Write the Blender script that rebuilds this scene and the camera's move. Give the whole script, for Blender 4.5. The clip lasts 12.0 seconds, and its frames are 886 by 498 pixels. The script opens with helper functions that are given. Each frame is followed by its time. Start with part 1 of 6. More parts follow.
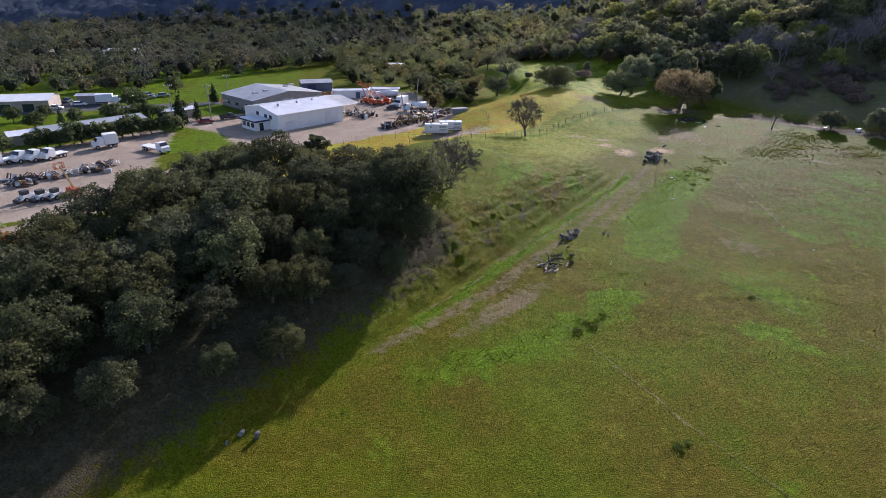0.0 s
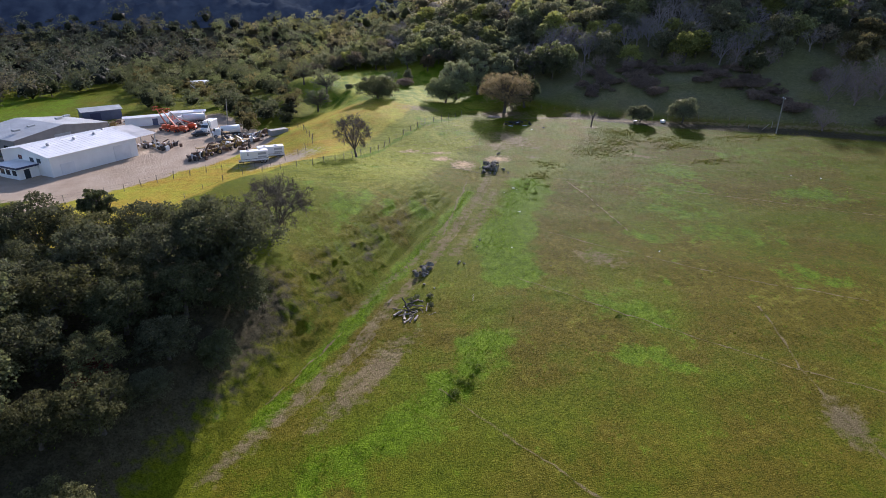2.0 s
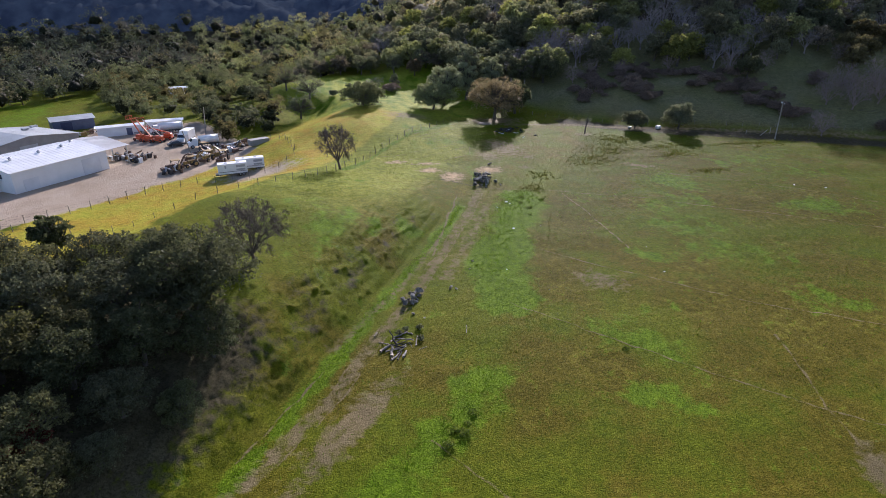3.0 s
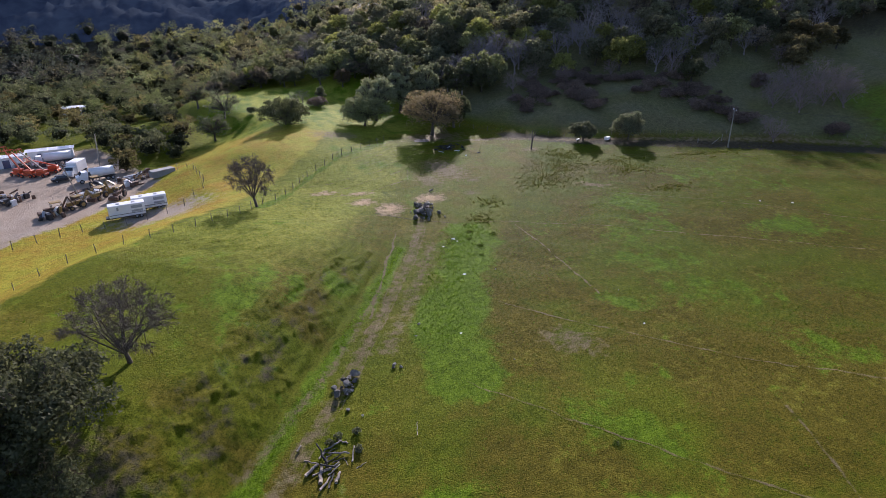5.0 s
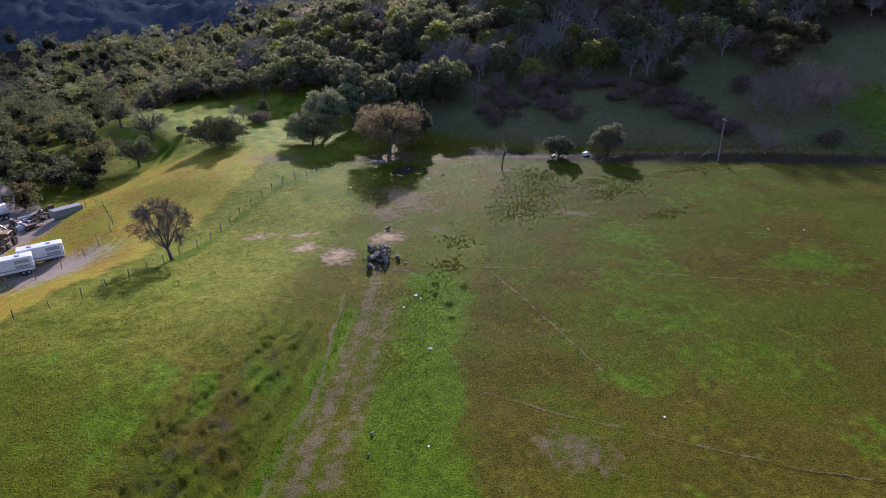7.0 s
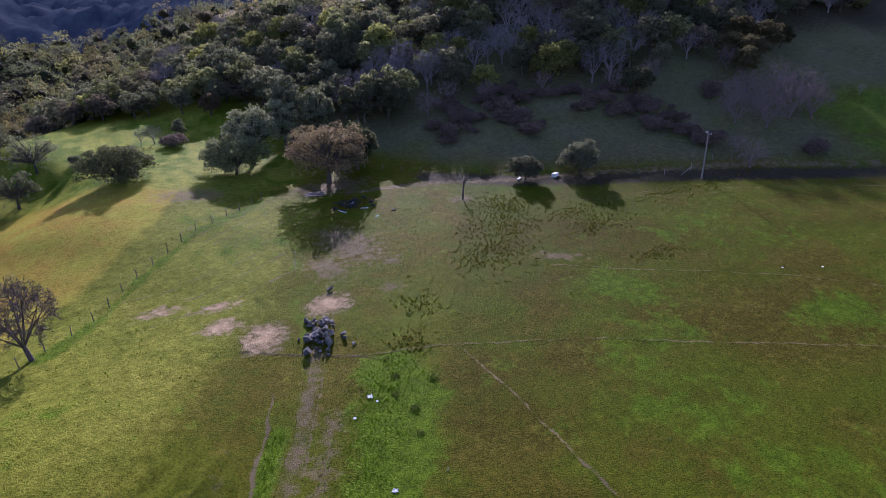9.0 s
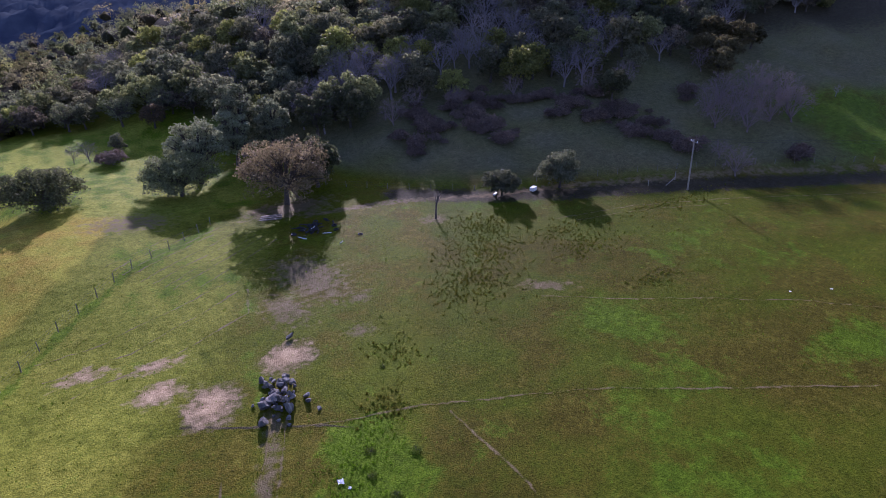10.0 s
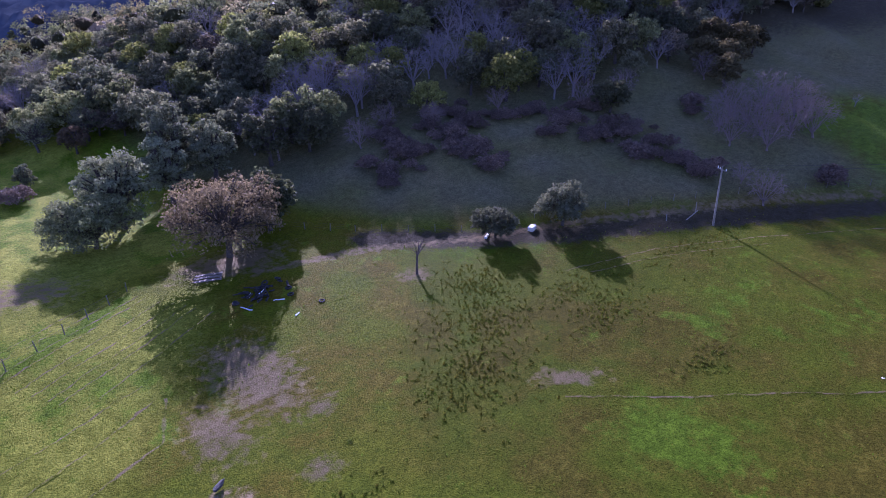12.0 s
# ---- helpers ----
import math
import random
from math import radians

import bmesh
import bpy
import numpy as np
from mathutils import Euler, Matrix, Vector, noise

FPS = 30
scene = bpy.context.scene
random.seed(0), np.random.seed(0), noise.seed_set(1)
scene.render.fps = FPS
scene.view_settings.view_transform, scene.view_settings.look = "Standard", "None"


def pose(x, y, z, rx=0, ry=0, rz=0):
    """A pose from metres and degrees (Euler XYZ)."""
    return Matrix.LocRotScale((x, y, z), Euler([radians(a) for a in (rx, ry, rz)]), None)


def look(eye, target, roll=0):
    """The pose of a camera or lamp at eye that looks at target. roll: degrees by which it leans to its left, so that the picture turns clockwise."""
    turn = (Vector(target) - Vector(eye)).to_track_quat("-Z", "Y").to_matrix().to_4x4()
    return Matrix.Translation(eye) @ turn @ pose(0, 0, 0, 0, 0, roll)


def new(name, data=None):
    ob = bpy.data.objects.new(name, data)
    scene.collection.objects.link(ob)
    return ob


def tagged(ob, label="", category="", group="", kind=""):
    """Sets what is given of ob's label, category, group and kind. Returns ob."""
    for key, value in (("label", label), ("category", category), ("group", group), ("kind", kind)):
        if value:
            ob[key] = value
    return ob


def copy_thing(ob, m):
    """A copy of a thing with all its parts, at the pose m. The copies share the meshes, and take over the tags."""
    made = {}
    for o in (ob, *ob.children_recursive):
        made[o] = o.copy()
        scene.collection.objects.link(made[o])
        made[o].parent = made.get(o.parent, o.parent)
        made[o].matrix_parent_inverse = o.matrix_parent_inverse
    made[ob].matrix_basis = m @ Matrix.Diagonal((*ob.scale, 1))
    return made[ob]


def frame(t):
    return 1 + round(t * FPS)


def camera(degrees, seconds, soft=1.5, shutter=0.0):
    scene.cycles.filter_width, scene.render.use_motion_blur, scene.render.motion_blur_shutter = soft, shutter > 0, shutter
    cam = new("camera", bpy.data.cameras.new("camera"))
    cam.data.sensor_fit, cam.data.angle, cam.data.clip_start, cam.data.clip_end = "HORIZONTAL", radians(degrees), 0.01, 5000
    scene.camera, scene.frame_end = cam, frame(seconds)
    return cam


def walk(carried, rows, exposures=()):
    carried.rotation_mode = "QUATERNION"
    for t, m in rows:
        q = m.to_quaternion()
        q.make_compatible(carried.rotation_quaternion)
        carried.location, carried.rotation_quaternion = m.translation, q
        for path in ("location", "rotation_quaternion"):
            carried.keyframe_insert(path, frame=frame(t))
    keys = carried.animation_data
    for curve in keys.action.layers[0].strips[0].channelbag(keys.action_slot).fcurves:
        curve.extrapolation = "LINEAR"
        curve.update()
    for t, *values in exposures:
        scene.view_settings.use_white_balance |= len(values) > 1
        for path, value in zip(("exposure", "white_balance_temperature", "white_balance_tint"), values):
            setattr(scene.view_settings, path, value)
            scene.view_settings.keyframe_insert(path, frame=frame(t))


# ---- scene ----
cam = camera(74.7, 12.0, 0.5)
METRES, EYE, TILT, LEAN, TURN = 110.0, 40.15, 3.5, 1.0, 0.0
ROWS = [
    (0.0, 0.0, 0.0, 0.0, 1.08, -27.73, -2.06),
    (0.5, -0.0007, 0.0292, -0.0, -4.01, -27.47, -2.18),
    (1.0, -0.0005, 0.0597, -0.0007, -10.52, -27.09, -2.19),
    (1.5, 0.0026, 0.0906, -0.0013, -14.15, -26.85, -2.15),
    (2.0, 0.0084, 0.1213, -0.0021, -16.34, -26.69, -2.1),
    (2.5, 0.0165, 0.1525, -0.0023, -17.01, -26.6, -2.04),
    (4.5, 0.0631, 0.2908, -0.0038, -21.89, -26.26, -1.79),
    (5.0, 0.0798, 0.3304, -0.0047, -24.1, -26.16, -1.68),
    (5.5, 0.0986, 0.3689, -0.0067, -25.96, -26.07, -1.57),
    (6.0, 0.119, 0.4076, -0.009, -27.24, -26.01, -1.46),
    (6.5, 0.14, 0.4468, -0.0108, -27.74, -26.0, -1.37),
    (8.5, 0.2235, 0.6135, -0.0176, -29.73, -26.04, -1.11),
    (9.0, 0.2434, 0.6575, -0.0198, -33.66, -25.9, -1.11),
    (9.5, 0.2646, 0.701, -0.0223, -36.24, -25.82, -1.06),
    (10.0, 0.2876, 0.7437, -0.0243, -37.53, -25.76, -1.08),
    (10.5, 0.3124, 0.7847, -0.0259, -38.25, -25.75, -1.04),
    (11.0, 0.3383, 0.8258, -0.0279, -38.79, -25.76, -1.07),
    (11.5, 0.3656, 0.8662, -0.0293, -40.13, -25.75, -1.09),
    (12.0, 0.3937, 0.9054, -0.0315, -40.78, -25.69, -1.04),
]
walk(cam, [(t, pose(0, 0, EYE, TILT, LEAN, TURN) @ pose(METRES * x, METRES * y, METRES * z, 90 + pitch, roll, yaw)) for t, x, y, z, yaw, pitch, roll in ROWS],
     [(0.0, 0.58, 5800, 26), (2.5, 0.72, 5900, 24), (5.5, 0.55, 5730, 29), (8.5, 0.50, 5370, 42), (10.5, 0.62, 5130, 54), (12.0, 0.88, 4870, 62)])

# ---- light: low winter sun from beyond the hill, clear sky ----
SUN_TURN, SUN_UP = 27.0, 23.4
SUN_WAY = Vector((math.sin(radians(SUN_TURN)) * math.cos(radians(SUN_UP)), math.cos(radians(SUN_TURN)) * math.cos(radians(SUN_UP)), math.sin(radians(SUN_UP))))
sun_lamp = bpy.data.lights.new("sun", "SUN")
sun_lamp.energy, sun_lamp.angle, sun_lamp.color = 5.0, radians(0.6), (1.0, 0.92, 0.80)
sun = new("sun", sun_lamp)
sun.matrix_world = look(SUN_WAY * 500, (0, 0, 0))

world = bpy.data.worlds.new("sky")
scene.world = world
world.use_nodes = True
wn, wl = world.node_tree.nodes, world.node_tree.links
sky = wn.new("ShaderNodeTexSky")
sky.sky_type, sky.sun_disc = "NISHITA", False
sky.sun_elevation, sky.sun_rotation = radians(SUN_UP), radians(SUN_TURN)
coord, lift = wn.new("ShaderNodeTexCoord"), wn.new("ShaderNodeVectorMath")
lift.operation = "MAXIMUM"
lift.inputs[1].default_value = (-1, -1, 0.03)
wl.new(coord.outputs["Generated"], lift.inputs[0])
wl.new(lift.outputs[0], sky.inputs["Vector"])
wl.new(sky.outputs[0], wn["Background"].inputs["Color"])
wn["Background"].inputs["Strength"].default_value = 0.115

# ---- the lie of the land ----
def ramp(a, b, x):
    k = np.clip((np.asarray(x, float) - a) / (b - a), 0, 1)
    return k * k * (3 - 2 * k)


def wave(x, y, size, seed):
    """Smooth cheap noise between about -1 and 1."""
    r = np.random.RandomState(seed)
    out = 0.0
    for k in range(6):
        a, f, p = r.uniform(0, 6.28), r.uniform(0.6, 1.7) * 6.28 / size, r.uniform(0, 6.28)
        out = out + np.sin((x * np.cos(a) + y * np.sin(a)) * f + p + 0.8 * np.sin((x * np.sin(a) - y * np.cos(a)) * f * 0.63 + p * 2))
    return out / 3.2


def along(x, y):
    """Along the foot of the bank (from south to north) and to its left."""
    return (x + 4.6) * 0.594 + (y - 62.5) * 0.804, (y - 62.5) * 0.594 - (x + 4.6) * 0.804


def uphill(x, y):
    """Metres above the foot of the hill, measured over the ground."""
    foot = np.interp(x, [-400, -130, -70, -10, 30, 52, 66, 80, 96, 150, 200, 260, 500], [430, 430, 415, 370, 320, 265, 225, 192, 166, 131, 98.5, 59.5, -96])
    return (y - foot) * np.interp(x, [-70, -10, 40, 80, 110, 150], [0.8, 0.6, 0.42, 0.42, 0.838, 0.838])


def height(x, y):
    x, y = np.asarray(x, float), np.asarray(y, float)
    u, s = along(x, y)
    r = np.hypot(x, y)
    meadow = -0.4 + 0.043 * np.clip(y, -80, 260) + 0.01 * np.clip(x, -100, 220)
    crest = np.interp(u, [-90, -40, -10, 15, 30, 44, 52, 62, 70, 82, 92], [2, 5, 7.5, 9, 7.4, 7, 5.6, 4.6, 2.8, 0.9, 0])
    bank = np.interp(s + 0.15 * wave(x, y, 9, 3), [0, 1.0, 3.0, 5, 8, 12, 18], [0, 0.10, 0.30, 0.48, 0.75, 0.93, 1])
    rough = ramp(0.3, 2, s) * (1 - ramp(6, 12, s)) * ramp(-25, 5, u) * (1 - ramp(60, 72, u))
    slip = rough * (0.10 * np.sin(6.283 * s / 2.1 + 1.3 * wave(u, s, 9, 5)))
    dip = ramp(75, 100, u) * 20 + ramp(128, 165, u) * 42
    low = 4.0 - 44 * ramp(500, 1300, r) - 60 * ramp(2000, 3200, r)
    z = meadow + crest * bank + slip
    fall = ramp(31 + dip, 53 + dip, s)
    z = z * (1 - fall) + low * fall
    # knoll with trees between yard and hill
    z = z + 4.5 * np.exp(-((x - 8) / 16) ** 2 - ((y - 232) / 20) ** 2)
    z = z + 2.8 * np.exp(-((x - 37) / 15) ** 2 - ((y - 190) / 36) ** 2)
    z = z + 2.0 * np.exp(-((x - 23) / 11) ** 2 - ((y - 178) / 11) ** 2)
    z = z + 0.8 * np.exp(-((x - 58) / 20) ** 2 - ((y - 256) / 17) ** 2)
    d = uphill(x, y)
    q = x - 0.404 * y
    rise = np.interp(d, [0, 2.5, 25, 60, 130, 240, 400, 700], [0, 0.7, 5.4, 14.5, 36, 66, 84, 70])
    gentle = np.interp(d, [0, 2.5, 25, 60, 130, 240, 400, 700], [0, 0.7, 5.4, 12.3, 24.5, 30, 34, 36])
    rise = rise + (gentle - rise) * (1 - ramp(12, 48, q))
    knob = ramp(28, 58, q) * (1 - ramp(120, 138, q)) * ramp(110, 240, d) * (1 - ramp(300, 420, d))
    rise = rise * (1 - 0.97 * ramp(-120, -300, x))
    z = z + (rise + 31.5 * knob) * (1 - 0.9 * ramp(900, 2400, r))
    z = z + (ramp(5, 30, d) * 1.2 * wave(x, y, 34, 11) + ramp(20, 80, d) * 2.0 * wave(x, y, 75, 12)) * (1 - ramp(120, 170, d))
    # wooded hill across the valley and the blue range far off
    z = z + 62 * np.exp(-((x + 120) / 150) ** 2 - ((y - 640) / 150) ** 2)
    z = z + 26 * np.exp(-((r - 1750) / 330) ** 2) * (1 + 0.25 * wave(x, y, 520, 21) + 0.1 * wave(x, y, 190, 22)) * ramp(-100, -500, x)
    z = z + 0.10 * wave(x, y, 14, 1) * (1 - fall) + 0.04 * wave(x, y, 4.5, 2) * (1 - fall)
    return z


def ground_at(x, y):
    return float(height(x, y))

# ---- materials ----
def material(name):
    m = bpy.data.materials.new(name)
    m.use_nodes = True
    return m, m.node_tree.nodes, m.node_tree.links, m.node_tree.nodes["Principled BSDF"]


def mix(n, l, fac, a, b, blend="MIX"):
    k = n.new("ShaderNodeMix")
    k.data_type, k.blend_type = "RGBA", blend
    for i, v in ((0, fac), (6, a), (7, b)):
        if isinstance(v, bpy.types.NodeSocket):
            l.new(v, k.inputs[i])
        else:
            k.inputs[i].default_value = v if i == 0 else (*v, 1)
    return k.outputs[2]


def calc(n, l, op, a, b=0.0):
    k = n.new("ShaderNodeMath")
    k.operation, k.use_clamp = op, op in ("MULTIPLY", "ADD", "SUBTRACT")
    for i, v in enumerate((a, b)):
        if isinstance(v, bpy.types.NodeSocket):
            l.new(v, k.inputs[i])
        else:
            k.inputs[i].default_value = v
    return k.outputs[0]


def grain(n, l, scale, detail=4.0, lo=0.35, hi=0.65, rough=0.55, stretch=None):
    """Noise at a real-world scale (per metre), spread between lo and hi."""
    where, t, r = n.new("ShaderNodeTexCoord"), n.new("ShaderNodeTexNoise"), n.new("ShaderNodeMapRange")
    t.inputs["Scale"].default_value, t.inputs["Detail"].default_value, t.inputs["Roughness"].default_value = scale, detail, rough
    if stretch:
        mp = n.new("ShaderNodeMapping")
        mp.inputs["Scale"].default_value = stretch
        l.new(where.outputs["Object"], mp.inputs[0])
        l.new(mp.outputs[0], t.inputs["Vector"])
    else:
        l.new(where.outputs["Object"], t.inputs["Vector"])
    l.new(t.outputs[0], r.inputs[0])
    r.inputs[1].default_value, r.inputs[2].default_value = lo, hi
    return r.outputs[0]


def bump(n, l, b, height_socket, strength, distance):
    k = n.new("ShaderNodeBump")
    k.inputs["Strength"].default_value, k.inputs["Distance"].default_value = strength, distance
    l.new(height_socket, k.inputs["Height"])
    l.new(k.outputs[0], b.inputs["Normal"])


def plain(name, colour, rough=0.6, metal=0.0, dirt=0.25, scale=1.5, bumpy=0.0):
    """Paint, metal, plastic and the like, with stains at two scales."""
    m, n, l, b = material(name)
    dark = tuple(c * (1 - dirt) for c in colour)
    dusty = tuple(c * 0.6 + d * 0.4 for c, d in zip(colour, (0.25, 0.21, 0.16)))
    c = mix(n, l, grain(n, l, scale), dark, colour)
    c = mix(n, l, calc(n, l, "MULTIPLY", grain(n, l, scale * 6, 6, 0.45, 0.75), dirt), c, dusty)
    l.new(c, b.inputs["Base Color"])
    b.inputs["Roughness"].default_value, b.inputs["Metallic"].default_value = rough, metal
    if bumpy:
        bump(n, l, b, grain(n, l, scale * 8, 5), bumpy, 0.05)
    return m


def foliage(name, dark, light, glow=0.3, leaf_attr=True):
    """Leaves: colour by tree and by leaf, some light through them."""
    m, n, l, b = material(name)
    info = n.new("ShaderNodeObjectInfo")
    att = n.new("ShaderNodeAttribute")
    att.attribute_name = "tint"
    geo = n.new("ShaderNodeNewGeometry")
    c = mix(n, l, geo.outputs["Random Per Island"], dark, light)
    hue = n.new("ShaderNodeHueSaturation")
    l.new(c, hue.inputs["Color"])
    val = n.new("ShaderNodeMapRange")
    l.new(info.outputs["Random"], val.inputs[0])
    val.inputs[3].default_value, val.inputs[4].default_value = 0.75, 1.3
    l.new(val.outputs[0], hue.inputs["Value"])
    c = mix(n, l, 1.0, hue.outputs[0], att.outputs["Color"], "MULTIPLY") if leaf_attr else hue.outputs[0]
    l.new(c, b.inputs["Base Color"])
    b.inputs["Roughness"].default_value = 0.6
    b.inputs["Specular IOR Level"].default_value = 0.05
    tr, add, out = n.new("ShaderNodeBsdfTranslucent"), n.new("ShaderNodeMixShader"), n["Material Output"]
    warm = mix(n, l, 1.0, c, (1.1, 1.1, 0.85), "MULTIPLY")
    l.new(warm, tr.inputs[0])
    add.inputs[0].default_value = glow
    l.new(b.outputs[0], add.inputs[1])
    l.new(tr.outputs[0], add.inputs[2])
    l.new(add.outputs[0], out.inputs["Surface"])
    return m


def earth():
    """Grass, dirt and gravel of the whole ground, laid out by what grows or lies where, with some shade and glare
    painted in.
    """
    m, n, l, b = material("ground_cover")

    def att(name):
        k = n.new("ShaderNodeAttribute")
        k.attribute_name = name
        return k.outputs["Fac"]

    def mask(name, noise, sharp=2.6, loose=0.75):
        """The patch's edge, broken up by noise."""
        a = calc(n, l, "ADD", att(name), 0)
        k = n.new("ShaderNodeMath")
        k.operation = "MULTIPLY_ADD"
        l.new(noise, k.inputs[0])
        k.inputs[1].default_value, k.inputs[2].default_value = loose, -loose / 2
        s = n.new("ShaderNodeMath")
        s.operation = "ADD"
        l.new(a, s.inputs[0])
        l.new(k.outputs[0], s.inputs[1])
        r = n.new("ShaderNodeMapRange")
        r.inputs[1].default_value, r.inputs[2].default_value = 0.5 - 0.5 / sharp, 0.5 + 0.5 / sharp
        l.new(s.outputs[0], r.inputs[0])
        return r.outputs[0]

    fine, mid, broad, wide = grain(n, l, 8.0, 6, 0.36, 0.64), grain(n, l, 0.9, 6, 0.32, 0.68, 0.65), grain(n, l, 0.16, 5, 0.35, 0.65, 0.6), grain(n, l, 0.035, 4, 0.38, 0.62)
    tuft = grain(n, l, 3.4, 5, 0.42, 0.72, 0.7)
    grass = mix(n, l, mid, (0.086, 0.112, 0.006), (0.150, 0.180, 0.009))
    grass = mix(n, l, broad, grass, mix(n, l, fine, (0.108, 0.112, 0.007), (0.165, 0.165, 0.011)))
    lush = mix(n, l, mid, (0.084, 0.138, 0.006), (0.160, 0.248, 0.010))
    brown = mix(n, l, mid, (0.100, 0.084, 0.009), (0.165, 0.135, 0.014))
    straw = mix(n, l, broad, mix(n, l, mid, (0.37, 0.215, 0.03), (0.50, 0.335, 0.05)), mix(n, l, mid, (0.32, 0.31, 0.03), (0.45, 0.43, 0.05)))
    dirt = mix(n, l, fine, mix(n, l, mid, (0.115, 0.092, 0.046), (0.18, 0.142, 0.072)), mix(n, l, broad, (0.145, 0.114, 0.060), (0.235, 0.182, 0.102)))
    gravel = mix(n, l, broad, mix(n, l, mid, (0.30, 0.235, 0.175), (0.36, 0.29, 0.22)), mix(n, l, fine, (0.36, 0.295, 0.225), (0.43, 0.355, 0.28)))
    tar = mix(n, l, mid, (0.10, 0.10, 0.105), (0.15, 0.15, 0.15))
    duff_and_shade = mix(n, l, mid, (0.055, 0.046, 0.028), (0.105, 0.088, 0.05))
    c = mix(n, l, mask("brown", calc(n, l, "ADD", calc(n, l, "MULTIPLY", broad, 0.6), calc(n, l, "MULTIPLY", mid, 0.4))), grass, brown)
    c = mix(n, l, mask("pale", calc(n, l, "ADD", calc(n, l, "MULTIPLY", broad, 0.5), calc(n, l, "MULTIPLY", mid, 0.5)), 1.15, 0.5), c, mix(n, l, mid, (0.26, 0.285, 0.028), (0.42, 0.44, 0.055)))
    clump = calc(n, l, "ADD", calc(n, l, "ADD", calc(n, l, "MULTIPLY", mid, 0.38), calc(n, l, "MULTIPLY", tuft, 0.27)), calc(n, l, "MULTIPLY", broad, 0.35))
    c = mix(n, l, mask("lush", clump, 2.6, 1.1), c, lush)
    c = mix(n, l, att("dry"), c, mix(n, l, broad, mix(n, l, mid, (0.155, 0.138, 0.072), (0.26, 0.23, 0.125)), mix(n, l, mid, (0.145, 0.138, 0.072), (0.225, 0.215, 0.115))))
    c = mix(n, l, mask("straw", broad, 2.6, 0.6), c, straw)
    c = mix(n, l, mask("duff_and_shade", mid, 2.6, 0.6), c, duff_and_shade)
    # deep multiplies the grass darker and bluer, as painted shade
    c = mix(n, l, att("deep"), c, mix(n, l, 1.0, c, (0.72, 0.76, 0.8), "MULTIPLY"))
    c = mix(n, l, calc(n, l, "MULTIPLY", tuft, 0.9), c, mix(n, l, 1.0, c, (0.36, 0.44, 0.36), "MULTIPLY"))
    c = mix(n, l, calc(n, l, "MULTIPLY", grain(n, l, 7.0, 3, 0.5, 0.66), 0.75), c, mix(n, l, 1.0, c, (0.4, 0.45, 0.4), "MULTIPLY"))
    c = mix(n, l, mask("dirt", mid, 2.6, 0.6), c, dirt)
    c = mix(n, l, mask("clay", mid, 2.0, 0.48), c, mix(n, l, mid, (0.36, 0.25, 0.13), (0.54, 0.40, 0.23)))
    c = mix(n, l, mask("gravel", mid, 2.5, 0.55), c, gravel)
    c = mix(n, l, mask("tar", mid, 4), c, tar)
    c = mix(n, l, calc(n, l, "MULTIPLY", wide, 0.25), c, mix(n, l, 1.0, c, (0.7, 0.75, 0.7), "MULTIPLY"))
    l.new(c, b.inputs["Base Color"])
    b.inputs["Roughness"].default_value = 0.68
    b.inputs["Specular IOR Level"].default_value = 0.02
    b.inputs["Specular Tint"].default_value = (1.0, 1.0, 0.55, 1)
    h = n.new("ShaderNodeMath")
    h.operation = "MULTIPLY_ADD"
    l.new(tuft, h.inputs[0])
    h.inputs[1].default_value = 0.8
    l.new(fine, h.inputs[2])
    bump(n, l, b, h.outputs[0], 0.65, 0.1)
    return m


EARTH = earth()
OAK = foliage("oak_leaves", (0.066, 0.072, 0.038), (0.135, 0.142, 0.080), 0.5)
BROWN_OAK = foliage("brown_oak_leaves", (0.165, 0.128, 0.080), (0.31, 0.25, 0.165), 0.5)
SHRUB = foliage("shrub_leaves", (0.095, 0.105, 0.065), (0.17, 0.18, 0.115), 0.5)
WOODS = foliage("woods_leaves", (0.112, 0.117, 0.072), (0.228, 0.230, 0.150), 0.6)
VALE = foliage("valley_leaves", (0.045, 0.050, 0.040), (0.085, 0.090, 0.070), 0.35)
SCRUB = foliage("scrub_leaves", (0.12, 0.09, 0.074), (0.22, 0.17, 0.14), 0.3)
CYPRESS = foliage("cypress_leaves", (0.018, 0.03, 0.012), (0.04, 0.06, 0.022), 0.1)
WEED = foliage("weed_leaves", (0.075, 0.090, 0.016), (0.13, 0.145, 0.028), 0.35)
RED_SHRUB = foliage("red_shrub_leaves", (0.10, 0.03, 0.02), (0.17, 0.06, 0.04), 0.2)
BARK = plain("bark", (0.10, 0.085, 0.07), 0.9, 0, 0.5, 3, 0.6)
GREY_BARK = plain("grey_bark", (0.27, 0.24, 0.235), 0.9, 0, 0.35, 3, 0.5)
TWIG = plain("twigs", (0.13, 0.10, 0.085), 0.9, 0, 0.4, 2)
PURPLE_TWIG = plain("purple_twigs", (0.25, 0.19, 0.175), 0.9, 0, 0.4, 2)
ROCK = plain("rock", (0.30, 0.275, 0.24), 0.85, 0, 0.55, 1.6, 0.8)
DARK_ROCK = plain("dark_rock", (0.145, 0.135, 0.12), 0.85, 0, 0.5, 1.6, 0.8)
DRY_WOOD = plain("dry_wood", (0.29, 0.245, 0.195), 0.85, 0, 0.45, 3, 0.5)
BURNT = plain("burnt_wood", (0.035, 0.032, 0.03), 0.9, 0, 0.4, 3, 0.5)
WHITE = plain("white_paint", (0.78, 0.78, 0.77), 0.5, 0, 0.08, 0.4)
WHITE_ROOF = plain("white_metal_roof", (0.72, 0.73, 0.74), 0.45, 0.0, 0.15, 0.35)
